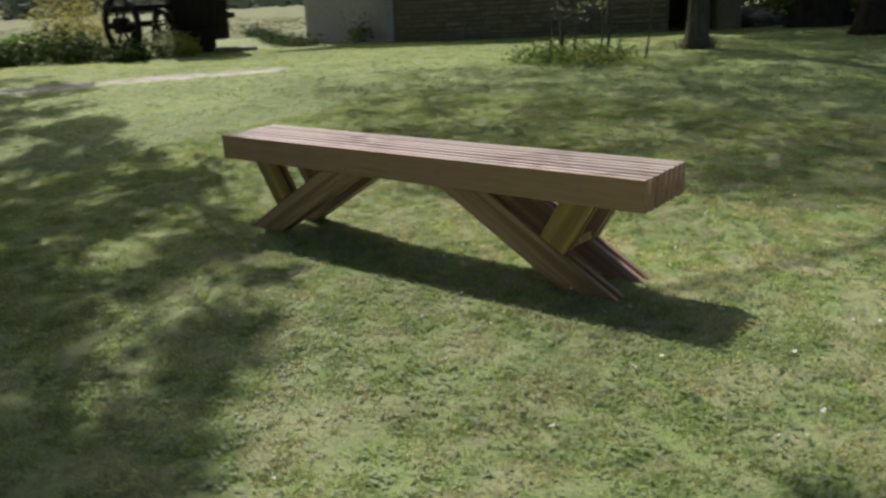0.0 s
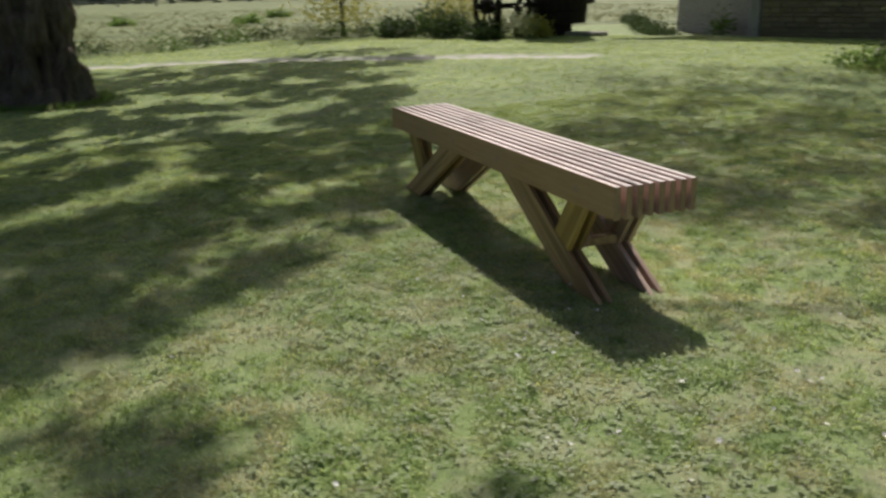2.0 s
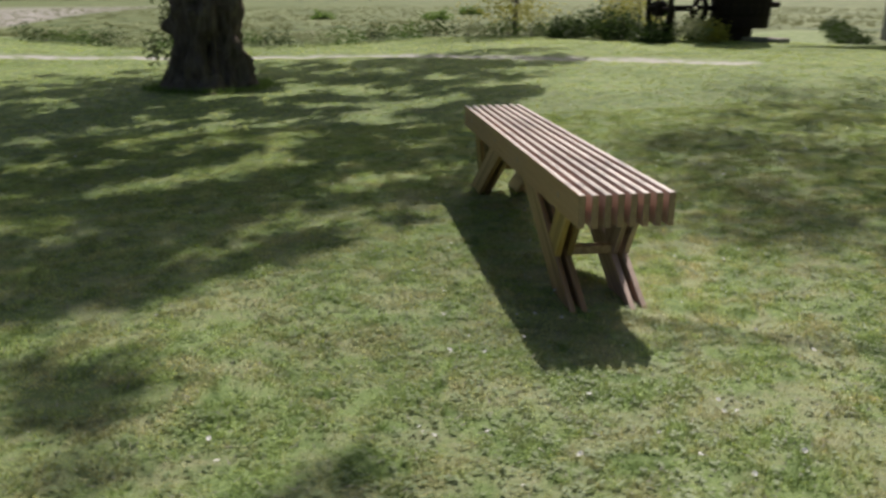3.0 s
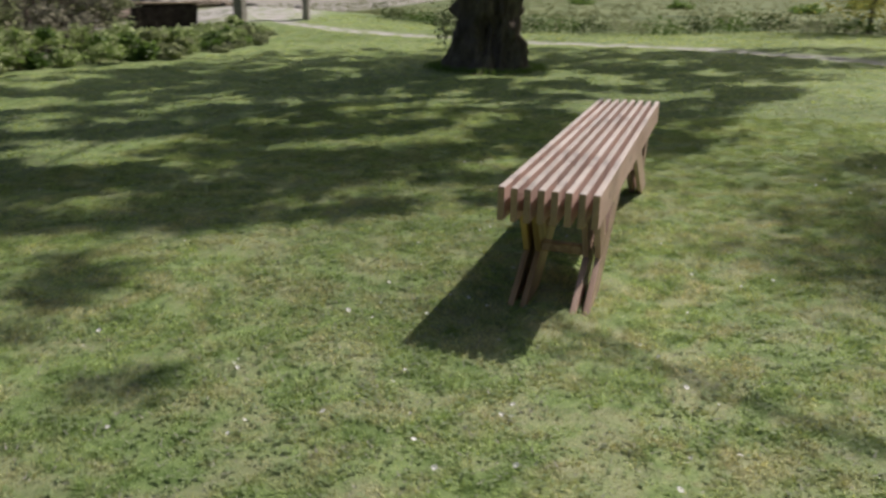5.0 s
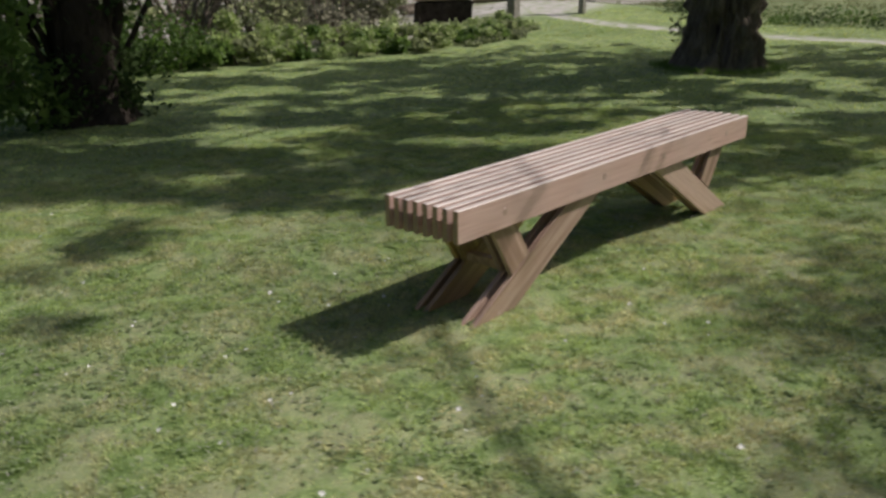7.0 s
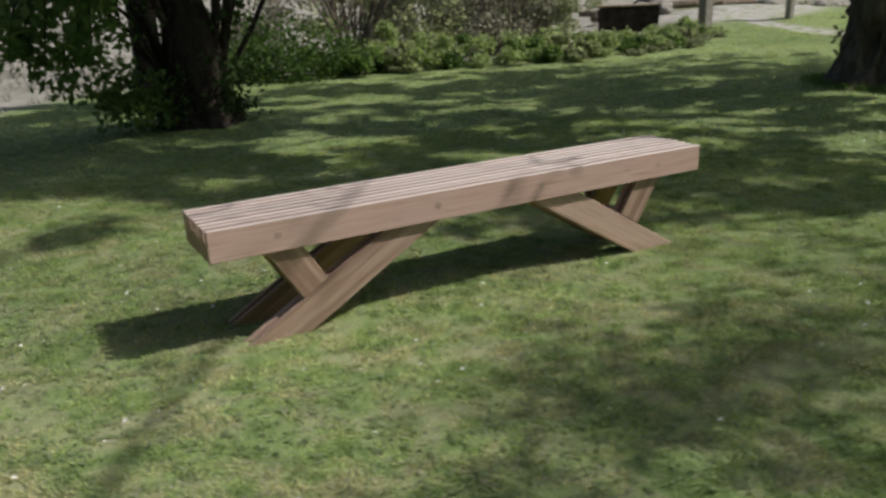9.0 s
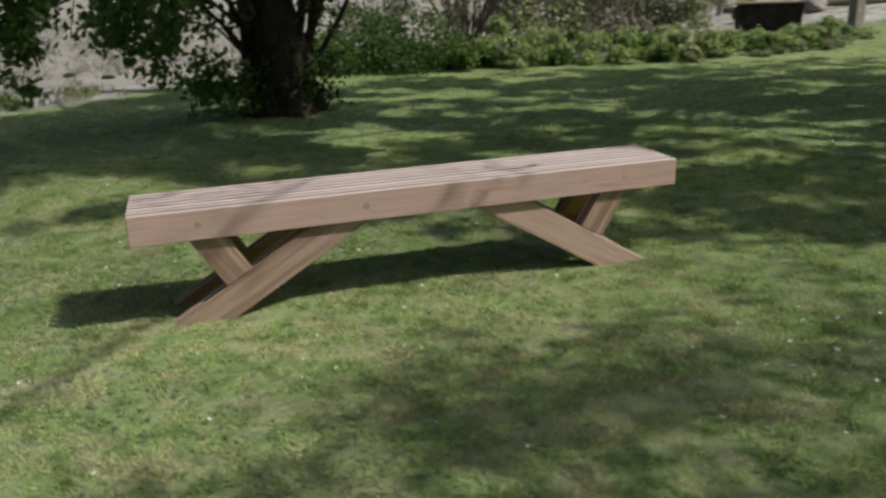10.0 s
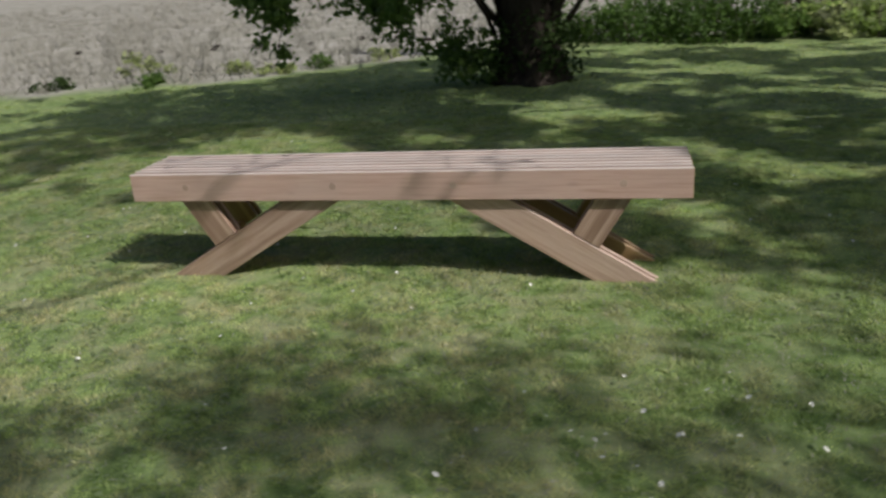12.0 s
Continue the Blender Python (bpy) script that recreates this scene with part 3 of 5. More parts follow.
def limbs(parent, base, start, ends, r0, mat, seed, name="limb"):
    g = np.random.default_rng(seed)
    for e in ends:
        a, b = np.asarray(start), np.asarray(e)
        pts = []
        for k in range(7):
            s = k / 6
            p = a + (b - a) * s + np.array([0, 0, 0.5 * math.sin(math.pi * s)]) + g.normal(0, 0.08, 3) * (0 < k < 6)
            pts.append(p - np.asarray(base))
        v, f = tube(pts, [r0 * (1 - 0.85 * k / 6) for k in range(7)], 8, 0.2, seed)
        finish(name, v, f, mat, parent, smooth=True)


def old_tree():
    bx, by = -6.42, -2.36
    tree = thing("tree", bx, by, 0, "old broad tree with a burred dark fissured trunk on the lawn", "tree")
    rows, seg, verts, faces = 84, 120, [], []
    for k in range(rows):
        z = -0.1 + 3.3 * (k / (rows - 1)) ** 1.3
        girth = float(np.interp(z, [-0.1, 0.0, 0.1, 0.33, 0.6, 0.85, 1.1, 1.35, 2.2, 3.3], [0.6, 0.53, 0.46, 0.38, 0.36, 0.4, 0.35, 0.31, 0.31, 0.34]))
        for s in range(seg):
            a = 2 * math.pi * s / seg
            ca, sa = math.cos(a), math.sin(a)
            root = 0.07 * math.exp(-max(z, 0) / 0.2) * math.sin(5 * a + 1.1)
            burr = 0.1 * noise.noise((1.9 * ca + 4, 1.9 * sa, 1.9 * z)) + 0.06 * noise.noise((3.8 * ca, 3.8 * sa + 7, 3.6 * z))
            knob = 0.13 * max(0.0, noise.noise((5 * ca + 2, 5 * sa, 5 * z)))
            burr -= 0.15 * abs(noise.noise((2.9 * ca + 0.6 * math.sin(3 * z), 2.9 * sa, 0.9 * z + 9))) - 0.03
            fissure = 0.05 * abs(noise.noise((8 * ca, 8 * sa, 1.8 * z + 3))) + 0.025 * abs(noise.noise((17 * ca, 17 * sa, 5 * z)))
            r = girth + root + burr + knob - fissure
            if 0.05 < z < 0.68:            # the hollow in the bark
                r -= 0.24 * math.exp(-((a - 0.2) / 0.22) ** 2) * math.sin(math.pi * (z - 0.05) / 0.63)
            verts.append((r * ca, r * sa, z))
    for k in range(rows - 1):
        for s in range(seg):
            t = (s + 1) % seg
            faces.append((k * seg + s, k * seg + t, (k + 1) * seg + t, (k + 1) * seg + s))
    faces.append(tuple((rows - 1) * seg + s for s in range(seg)))
    finish("trunk", verts, faces, BARK_OLD, tree, smooth=True)
    base = (bx, by, 0)
    limbs(tree, base, (bx, by, 3.0), [(-10.5, 0.5, 6.2), (-9.8, -4.5, 6.5), (-6.2, 2.5, 6.6), (-3.4, -3.6, 6.0), (-4.4, 0.4, 7.2), (-7.2, -0.6, 8.6), (-6.5, -5.8, 6.4), (-11.5, 2.5, 7.5), (-8.5, 2.8, 6.8)], 0.045, BARK_OLD, 3)
    crown(tree, base, (-6.6, -0.4, 5.8), (6.6, 6.2, 3.6), 6400, 44, 0.085, LEAF_CROWN, 11, low=2.6, spread=(0.12, 0.12, 0.1))
    # extra unseen leaf masses added where the lawn needs more shade
    crown(tree, base, (-4.2, 0.6, 5.4), (1.7, 1.3, 1.0), 150, 60, 0.09, LEAF_CROWN, 12, low=4.0)
    crown(tree, base, (-11.0, 4.0, 5.8), (2.8, 2.4, 1.4), 650, 44, 0.085, LEAF_CROWN, 15, low=4.0, spread=(0.12, 0.12, 0.1))
    crown(tree, base, (-6.0, 2.0, 5.5), (1.6, 1.2, 1.0), 130, 60, 0.09, LEAF_CROWN, 14, low=4.0)
    # grass left uncut about the foot
    g = np.random.default_rng(5)
    a, rad = g.uniform(0, 2 * np.pi, 1500), 0.6 + np.abs(g.normal(0, 0.09, 1500))
    array_mesh("uncut_grass", blade_corners(g, rad * np.cos(a), rad * np.sin(a), np.zeros(1500), 0.06, 0.012, 0.7), 3, LEAF_MID, tree, "uncut grass round the foot")
    g2 = np.stack([np.full(30, -0.3) + g.normal(0, 0.07, 30), -0.56 + g.normal(0, 0.08, 30), g.uniform(0.2, 1.3, 30)], axis=1)
    array_mesh("shoot", leaf_corners(g, g2, (0.1, 0.1, 0.1), 9, 0.07), 4, LEAF_LIGHT, tree, "light green shoots from the bark")


old_tree()


def slim_tree():
    bx, by = -1.7, 7.45
    base = (bx, by, 0)
    tree = thing("tree", bx, by, 0, "tall tree with a straight smooth grey trunk by the stone wall", "tree")
    zs = [-0.05, 0.06, 0.2, 0.5, 1.2, 2.2, 3.4]
    v, f = tube([(0.01 * z, 0.008 * z, z) for z in zs], [0.21, 0.17, 0.14, 0.13, 0.125, 0.12, 0.11], 18, 0.08, 2.0)
    finish("trunk", v, f, BARK_GREY, tree, smooth=True)
    limbs(tree, base, (bx, by, 3.2), [(-4.4, 7.6, 6.0), (-3.0, 9.6, 6.8), (0.6, 8.8, 6.4)], 0.04, BARK_GREY, 5)
    crown(tree, base, (-3.0, 9.6, 5.8), (5.0, 5.0, 2.2), 1700, 30, 0.065, LEAF_CROWN, 13, low=3.0, spread=(0.18, 0.18, 0.13), north=True)
    g = np.random.default_rng(6)
    a = g.uniform(0, 2 * np.pi, 10)
    array_mesh("uncut_grass", blade_corners(g, 0.2 * np.cos(np.repeat(a, 20)) + g.normal(0, 0.03, 200), 0.2 * np.sin(np.repeat(a, 20)) + g.normal(0, 0.03, 200), np.zeros(200), 0.14, 0.01), 3, MEADOW, tree)


slim_tree()


def sapling_clump():
    bx, by = -2.64, 5.68
    base = np.array((bx, by, 0))
    tree = thing("multi_stemmed_sapling", bx, by, 0, "clump of thin dark sapling stems with low shoots in the lawn", "tree")
    g = np.random.default_rng(8)
    for ox, oy, tx, ty, r in ((0, 0, 0.14, 0.12, 0.026), (0.27, 0.4, 0.42, 0.5, 0.013), (0.46, 0.2, 0.6, 0.3, 0.016), (0.8, 0.5, 1.05, 0.55, 0.01)):
        pts = [(ox + (tx - ox) * s + 0.05 * math.sin(7 * s + r * 90), oy + (ty - oy) * s + 0.03 * math.sin(9 * s), -0.03 + 3.4 * s) for s in (0, 0.03, 0.08, 0.16, 0.25, 0.4, 0.6, 0.8, 1)]
        v, f = tube(pts, [r * 1.9, r * 1.4, r * 1.1, r, r * 0.95, r * 0.8, r * 0.7, r * 0.5, r * 0.3], 9, 0.25, r * 100)
        finish("stem", v, f, BARK_OLD, tree, smooth=True)
    for ox, oy, hh in ((-0.17, 0.1, 0.4), (-0.1, -0.05, 0.34), (0.62, 0.25, 0.3), (0.14, 0.1, 0.36)):
        v, f = tube([(ox, oy, -0.02), (ox + 0.01, oy, 0.5 * hh), (ox + 0.03, oy + 0.02, hh)], [0.014, 0.011, 0.006], 7, 0.2, hh)
        finish("stub", v, f, BARK_OLD, tree, smooth=True)
    for k in range(14):
        a, z0, L = g.uniform(0, 6.28), g.uniform(0.25, 1.1), g.uniform(0.25, 0.6)
        ox, oy = ((0.02, 0.02), (0.3, 0.42))[k % 2]
        pts = [(ox, oy, z0), (ox + 0.5 * L * math.cos(a), oy + 0.5 * L * math.sin(a), z0 + 0.3 * L), (ox + L * math.cos(a), oy + L * math.sin(a), z0 + 0.45 * L)]
        v, f = tube(pts, [0.007, 0.005, 0.002], 5, 0, k)
        finish("twig", v, f, BARK_OLD, tree, smooth=True)
        c = np.array(pts[1:]) + g.normal(0, 0.02, (2, 3))
        array_mesh("twig_leaves", leaf_corners(g, c, (0.1, 0.1, 0.07), 7, 0.045, 0.4), 4, LEAF_LIGHT, tree)
    a, rad = g.uniform(0, 2 * np.pi, 64), np.sqrt(g.uniform(0, 1, 64))
    c = np.stack([0.12 + 0.72 * rad * np.cos(a), 0.1 + 0.45 * rad * np.sin(a), 0.02 + g.uniform(0, 0.26, 64) * (1 - 0.7 * rad)], axis=1)
    array_mesh("undergrowth", leaf_corners(g, c, (0.12, 0.12, 0.06), 24, 0.045, 0.4), 4, LEAF_MID, tree)
    a, rad = g.uniform(0, 2 * np.pi, 900), np.sqrt(g.uniform(0, 1, 900))
    array_mesh("uncut_grass", blade_corners(g, 0.3 + 0.9 * rad * np.cos(a), 0.15 + 0.55 * rad * np.sin(a), np.zeros(900), 0.2 * (1.1 - rad), 0.01, 0.6), 3, BLADES, tree)
    limbs(tree, base, (bx, by, 3.4), [(-4.6, 5.0, 5.0), (-2.4, 5.2, 5.2), (-4.4, 7.4, 5.4), (-3.6, 4.0, 5.6), (-2.25, 1.85, 4.1), (-3.45, 1.9, 4.2)], 0.014, BARK_OLD, 9)
    # unseen bough and leaf sprays, set so their shadows cross lawn and bench
    bough = ((-2.6, 5.6, 3.2), (-2.3, 4.6, 4.4), (-2.45, 3.9, 5.0), (-2.64, 3.46, 5.2), (-2.88, 3.11, 5.23), (-3.26, 2.58, 5.23), (-3.6, 2.1, 5.2))
    v, f = tube([Vector(p) - Vector(base) for p in bough], [0.03, 0.028, 0.026, 0.023, 0.019, 0.015, 0.01], 8, 0.15, 4.0)
    finish("limb", v, f, BARK_OLD, tree, smooth=True)
    ends = np.array([(-2.2, 1.8, 4.0), (-2.15, 2.05, 4.05), (-2.3, 1.6, 4.0), (-3.45, 1.85, 4.0), (-3.5, 2.05, 4.1)])
    array_mesh("bough_leaves", leaf_corners(g, ends - base, (0.26, 0.26, 0.2), 20, 0.06), 4, LEAF_MID, tree)
    crown(tree, base, (-4.5, 5.1, 5.2), (4.6, 3.9, 1.8), 2500, 28, 0.06, LEAF_CROWN, 17, low=2.8, spread=(0.17, 0.17, 0.12), north=True)
    # extra unseen leaf masses added for the soft shade north of the bench
    crown(tree, base, (-4.0, 4.0, 5.0), (1.4, 1.0, 0.7), 70, 28, 0.06, LEAF_CROWN, 18, low=3.5, spread=(0.17, 0.17, 0.12), north=True)
    crown(tree, base, (-4.2, 3.7, 5.1), (0.55, 0.5, 0.4), 45, 28, 0.06, LEAF_CROWN, 19, low=3.5, spread=(0.17, 0.17, 0.12), north=True)


sapling_clump()


def straight_tree():
    bx, by = 0.08, -6.85
    tree = thing("tree", bx, by, 0, "dark straight tree trunk behind the leafy stems at the lawn edge", "tree")
    v, f = tube([(0, 0, -0.05), (0, 0, 0.1), (0, 0, 0.3), (0.02, 0, 0.8), (0.03, 0, 1.6), (0.0, 0.0, 3.4)], [0.3, 0.22, 0.18, 0.165, 0.16, 0.14], 22, 0.25, 3.0)
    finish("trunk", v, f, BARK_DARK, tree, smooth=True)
    limbs(tree, (bx, by, 0), (bx, by, 3.2), [(-1.5, -6.0, 5.4), (1.2, -7.2, 5.0), (0.4, -5.6, 5.8)], 0.03, BARK_DARK, 29)
    crown(tree, (bx, by, 0), (-0.6, -5.6, 5.0), (2.6, 2.4, 1.6), 160, 60, 0.09, LEAF_CROWN, 24, low=2.8)


straight_tree()


def bushy_tree():
    """The many-stemmed tree south of the bench: a fan of thin stems from one foot, hanging leafy branches."""
    bx, by = 0.05, -5.1
    base = np.array((bx, by, 0))
    tree = thing("tree", bx, by, 0, "dark many-stemmed tree with hanging leafy branches at the lawn edge", "tree")
    g = np.random.default_rng(21)
    v, f = tube([(-0.08, 0, -0.06), (-0.08, 0, 0.05), (-0.09, 0.01, 0.16), (-0.1, 0.02, 0.34), (-0.1, 0.03, 0.6), (-0.06, 0.02, 0.85), (0.0, 0.0, 1.2), (0.04, 0.0, 1.7), (0.05, 0.0, 2.7)], [0.46, 0.37, 0.31, 0.27, 0.26, 0.24, 0.2, 0.16, 0.11], 26, 0.4, 5.0)
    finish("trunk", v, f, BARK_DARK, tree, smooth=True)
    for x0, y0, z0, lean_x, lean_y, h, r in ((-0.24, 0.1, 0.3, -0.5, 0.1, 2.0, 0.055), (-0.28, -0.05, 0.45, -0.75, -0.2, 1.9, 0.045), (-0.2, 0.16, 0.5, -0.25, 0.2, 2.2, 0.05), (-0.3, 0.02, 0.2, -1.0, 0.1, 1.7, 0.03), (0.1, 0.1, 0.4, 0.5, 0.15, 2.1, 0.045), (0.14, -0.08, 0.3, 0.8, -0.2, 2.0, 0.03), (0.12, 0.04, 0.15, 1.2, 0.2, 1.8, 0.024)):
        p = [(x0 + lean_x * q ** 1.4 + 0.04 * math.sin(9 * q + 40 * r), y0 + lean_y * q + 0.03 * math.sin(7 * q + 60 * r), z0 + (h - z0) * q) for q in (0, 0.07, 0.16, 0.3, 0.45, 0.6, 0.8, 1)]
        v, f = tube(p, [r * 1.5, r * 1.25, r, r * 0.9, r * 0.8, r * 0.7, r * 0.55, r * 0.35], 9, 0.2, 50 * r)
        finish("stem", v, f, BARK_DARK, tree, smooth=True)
    for k, (ex, ey, ez, z0) in enumerate(((0.7, 0.1, 1.15, 0.35), (0.9, 0.3, 1.4, 0.6), (0.45, 0.2, 1.3, 0.25), (0.62, -0.2, 0.95, 0.3))):
        p = [(0.1 + (ex - 0.1) * s, -0.1 + (ey + 0.1) * s, z0 + (ez - z0) * s ** 0.8) for s in (0, 0.25, 0.5, 0.75, 1)]
        v, f = tube(p, [0.03, 0.024, 0.018, 0.012, 0.005], 7, 0.1, k)
        finish("stem", v, f, BARK_DARK, tree, smooth=True)

    def leaves(name, n, xs, ys, zs, per, size, mat, sp=0.1):
        c = np.stack([g.uniform(*xs, n), g.uniform(*ys, n), g.uniform(*zs, n)], axis=1)
        array_mesh(name, leaf_corners(g, c, (sp, sp, 0.9 * sp), per, size, 0.35, 0.5), 4, mat, tree)

    # leafy shoots about the foot
    leaves("foot_shoot", 44, (-0.34, 0.42), (-0.3, 0.38), (0.03, 0.3), 24, 0.055, LEAF_DARK, 0.11)
    leaves("foot_shoot", 46, (-0.27, 0.18), (-0.25, 0.3), (0.2, 0.62), 18, 0.055, LEAF_DARK, 0.11)
    leaves("foot_shoot", 44, (0.25, 0.8), (-0.1, 0.4), (0.08, 0.6), 18, 0.07, LEAF_MID, 0.12)
    leaves("foot_shoot", 26, (-0.3, 0.7), (-0.4, 0.2), (0.85, 1.35), 14, 0.07, LEAF_DARK, 0.13)
    leaves("foot_shoot", 30, (-0.55, -0.2), (-0.1, 0.4), (0.05, 0.55), 18, 0.06, LEAF_DARK, 0.12)
    leaves("foot_shoot", 16, (-0.6, -0.1), (-0.2, 0.3), (0.8, 1.3), 12, 0.07, LEAF_DARK, 0.12)
    # branches that arch out to the east and hang down
    hang = [(2.12, 1.2, 0.46, 26), (2.2, 1.3, 0.62, 20), (2.32, 1.2, 0.85, 20), (1.7, 1.1, 0.86, 5), (1.5, 1.0, 0.78, 4), (1.25, 0.9, 0.72, 6), (0.95, 1.25, 0.62, 16), (1.1, 0.7, 0.6, 16), (1.35, 0.5, 0.85, 12), (0.75, 0.6, 0.85, 12), (1.0, 1.1, 0.95, 16), (1.9, 0.9, 1.02, 14), (2.5, 0.9, 1.0, 12), (2.8, 0.5, 0.9, 8), (1.35, 0.5, 0.6, 20), (0.95, 0.4, 0.42, 18), (1.6, 0.2, 0.75, 16), (1.2, 0.1, 0.85, 16), (0.7, 0.2, 1.0, 16)]
    for k, (hx, hy, hz, n) in enumerate(hang):
        top = 1.45 + (0.13 * k) % 0.5
        pts = [(0.08, -0.1, 1.15), (0.35 * hx, 0.35 * hy, top), (0.7 * hx, 0.7 * hy, top + 0.1), (0.93 * hx, 0.93 * hy, 0.55 * top + 0.45 * hz), (hx, hy, hz)]
        v, f = tube(pts, [0.02, 0.017, 0.011, 0.007, 0.003], 6, 0.1, k)
        finish("branch", v, f, BARK_DARK, tree, smooth=True)
        s = g.uniform(0.0, 1.0, n)
        c = np.stack([hx * (0.9 + 0.1 * s), hy * (0.9 + 0.1 * s), hz + (top - hz) * (1 - s) * 0.7], axis=1) + g.normal(0, 0.06, (n, 3))
        array_mesh("hanging_leaves", leaf_corners(g, c, (0.1, 0.1, 0.09), 15, 0.078, 0.3, 0.8), 4, LEAF_MID, tree)
    limbs(tree, base, (bx, by, 2.7), [(-3.5, -2.5, 5.0), (-2.2, -6.0, 5.2), (1.4, -3.6, 5.0), (-0.8, -4.2, 6.2)], 0.03, BARK_DARK, 27)
    crown(tree, base, (-1.2, -3.8, 4.2), (4.0, 3.4, 2.0), 330, 60, 0.085, LEAF_CROWN, 23, low=2.0, spread=(0.15, 0.15, 0.12))


bushy_tree()


# ---- the stone building north-west of the lawn ----
def stone_meshes(mat, seed, count=6):
    g = np.random.default_rng(seed)
    out = []
    for k in range(count):
        bm = bmesh.new()
        bmesh.ops.create_cube(bm, size=1.0)
        for v in bm.verts:
            v.co.x *= 1 - 0.06 * g.uniform(0, 1)
            v.co.z *= 1 - 0.14 * g.uniform(0, 1)
            v.co.y *= 1 - 0.25 * g.uniform(0, 1)
        bmesh.ops.bevel(bm, geom=list(bm.edges), offset=0.09, segments=1, affect="EDGES")
        me = bpy.data.meshes.new("stone")
        bm.to_mesh(me)
        bm.free()
        me.materials.append(mat)
        out.append(me)
    return out


def wall_prism(length, thick, height, bevel=0.02):
    bm = box_bm(length, thick, height, bevel)
    bmesh.ops.translate(bm, vec=(length / 2, thick / 2, height / 2), verts=bm.verts)
    return bm


def stone_building():
    ax, ay, bx, by = -8.7, 9.45, -4.1, 12.1
    turn = math.degrees(math.atan2(by - ay, bx - ax))
    length = math.hypot(bx - ax, by - ay)
    house = thing("stone_building", ax, ay, 0, "old rubble stone outbuilding with a limewashed end by the lawn", "building", turn=turn)
    part("wall", wall_prism(length, 0.5, 3.1), MORTAR, house, "dark rubble stone wall")
    end = part("wall", wall_prism(0.4, 4.6, 3.1), MORTAR, house)
    end.matrix_basis = pose(length + 0.9, 0.0, 0, 0, 0, 0)
    mid = part("wall", wall_prism(0.3, 4.1, 3.1), MORTAR, house)
    mid.matrix_basis = pose(length - 0.3, 0.5, 0)
    lintel = part("lintel", wall_prism(1.3, 0.5, 1.0), STONE, house)
    lintel.matrix_basis = pose(length - 0.001, 0.003, 2.1)
    back = part("wall", wall_prism(length + 3.8, 0.5, 3.1), MORTAR, house)
    back.matrix_basis = pose(-2.5, 4.6, 0)
    lime = part("limewashed_wall", wall_prism(3.6, 0.5, 3.4, 0.04), LIMEWASH, house, "pale limewashed stone wall end")
    slant = pose(-2.5, 2.59, -0.2, 0, 0, -46)
    lime.matrix_basis = slant
    left = part("wall", wall_prism(0.5, 2.2, 3.1), MORTAR, house)
    left.matrix_basis = pose(-2.5, 2.95, 0)
    quoin = part("quoin", wall_prism(0.2, 0.3, 3.2, 0.03), LIMEWASH, house)
    quoin.matrix_basis = pose(-0.05, -0.1, -0.1)
    bm = bmesh.new()
    pts = [(-2.9, -0.35, 3.1), (length + 1.6, -0.35, 3.1), (length + 1.6, 2.5, 4.9), (-2.9, 2.5, 4.9), (length + 1.6, 5.5, 3.1), (-2.9, 5.5, 3.1)]
    vs = [bm.verts.new(p) for p in pts] + [bm.verts.new((p[0], p[1], p[2] + 0.12)) for p in pts]
    for f in ((0, 1, 2, 3), (3, 2, 4, 5), (9, 8, 7, 6), (11, 10, 8, 9), (0, 6, 7, 1), (5, 4, 10, 11), (0, 3, 9, 6), (3, 5, 11, 9), (1, 7, 8, 2), (2, 8, 10, 4)):
        bm.faces.new([vs[i] for i in f])
    bmesh.ops.recalc_face_normals(bm, faces=bm.faces)
    part("roof", bm, SLATE, house)
    g = np.random.default_rng(31)
    shapes, z = stone_meshes(STONE, 32), -0.06
    n = 0
    while z < 1.25:
        h, x = g.uniform(0.05, 0.1), 0.16
        while x < length - 0.1:
            w = min(g.uniform(0.12, 0.34), length - x)
            ob = new("stone", shapes[n % len(shapes)])
            ob.parent = house
            ob.matrix_basis = Matrix.LocRotScale((x + w / 2, 0.005 - g.uniform(0, 0.02), z + h / 2), Euler((0, radians(g.uniform(-1.5, 1.5)), 0)), (w - 0.014, 0.1, h - 0.012))
            x, n = x + w, n + 1
        z += h
    shapes = stone_meshes(LIMEWASH, 33)
    for n in range(230):
        x, z = 0.1 + 3.4 * ((n * 0.618034) % 1.0), 0.1 + 1.8 * (n + 0.5) / 230
        w, h = g.uniform(0.14, 0.34), g.uniform(0.09, 0.2)
        ob = new("stone", shapes[n % len(shapes)])
        ob.parent = house
        ob.matrix_basis = slant @ Matrix.LocRotScale((x, 0.03 - g.uniform(0, 0.012), z), Euler((radians(g.uniform(-2, 2)), radians(g.uniform(-8, 8)), 0)), (w, 0.09, h))
    return house


stone_building()


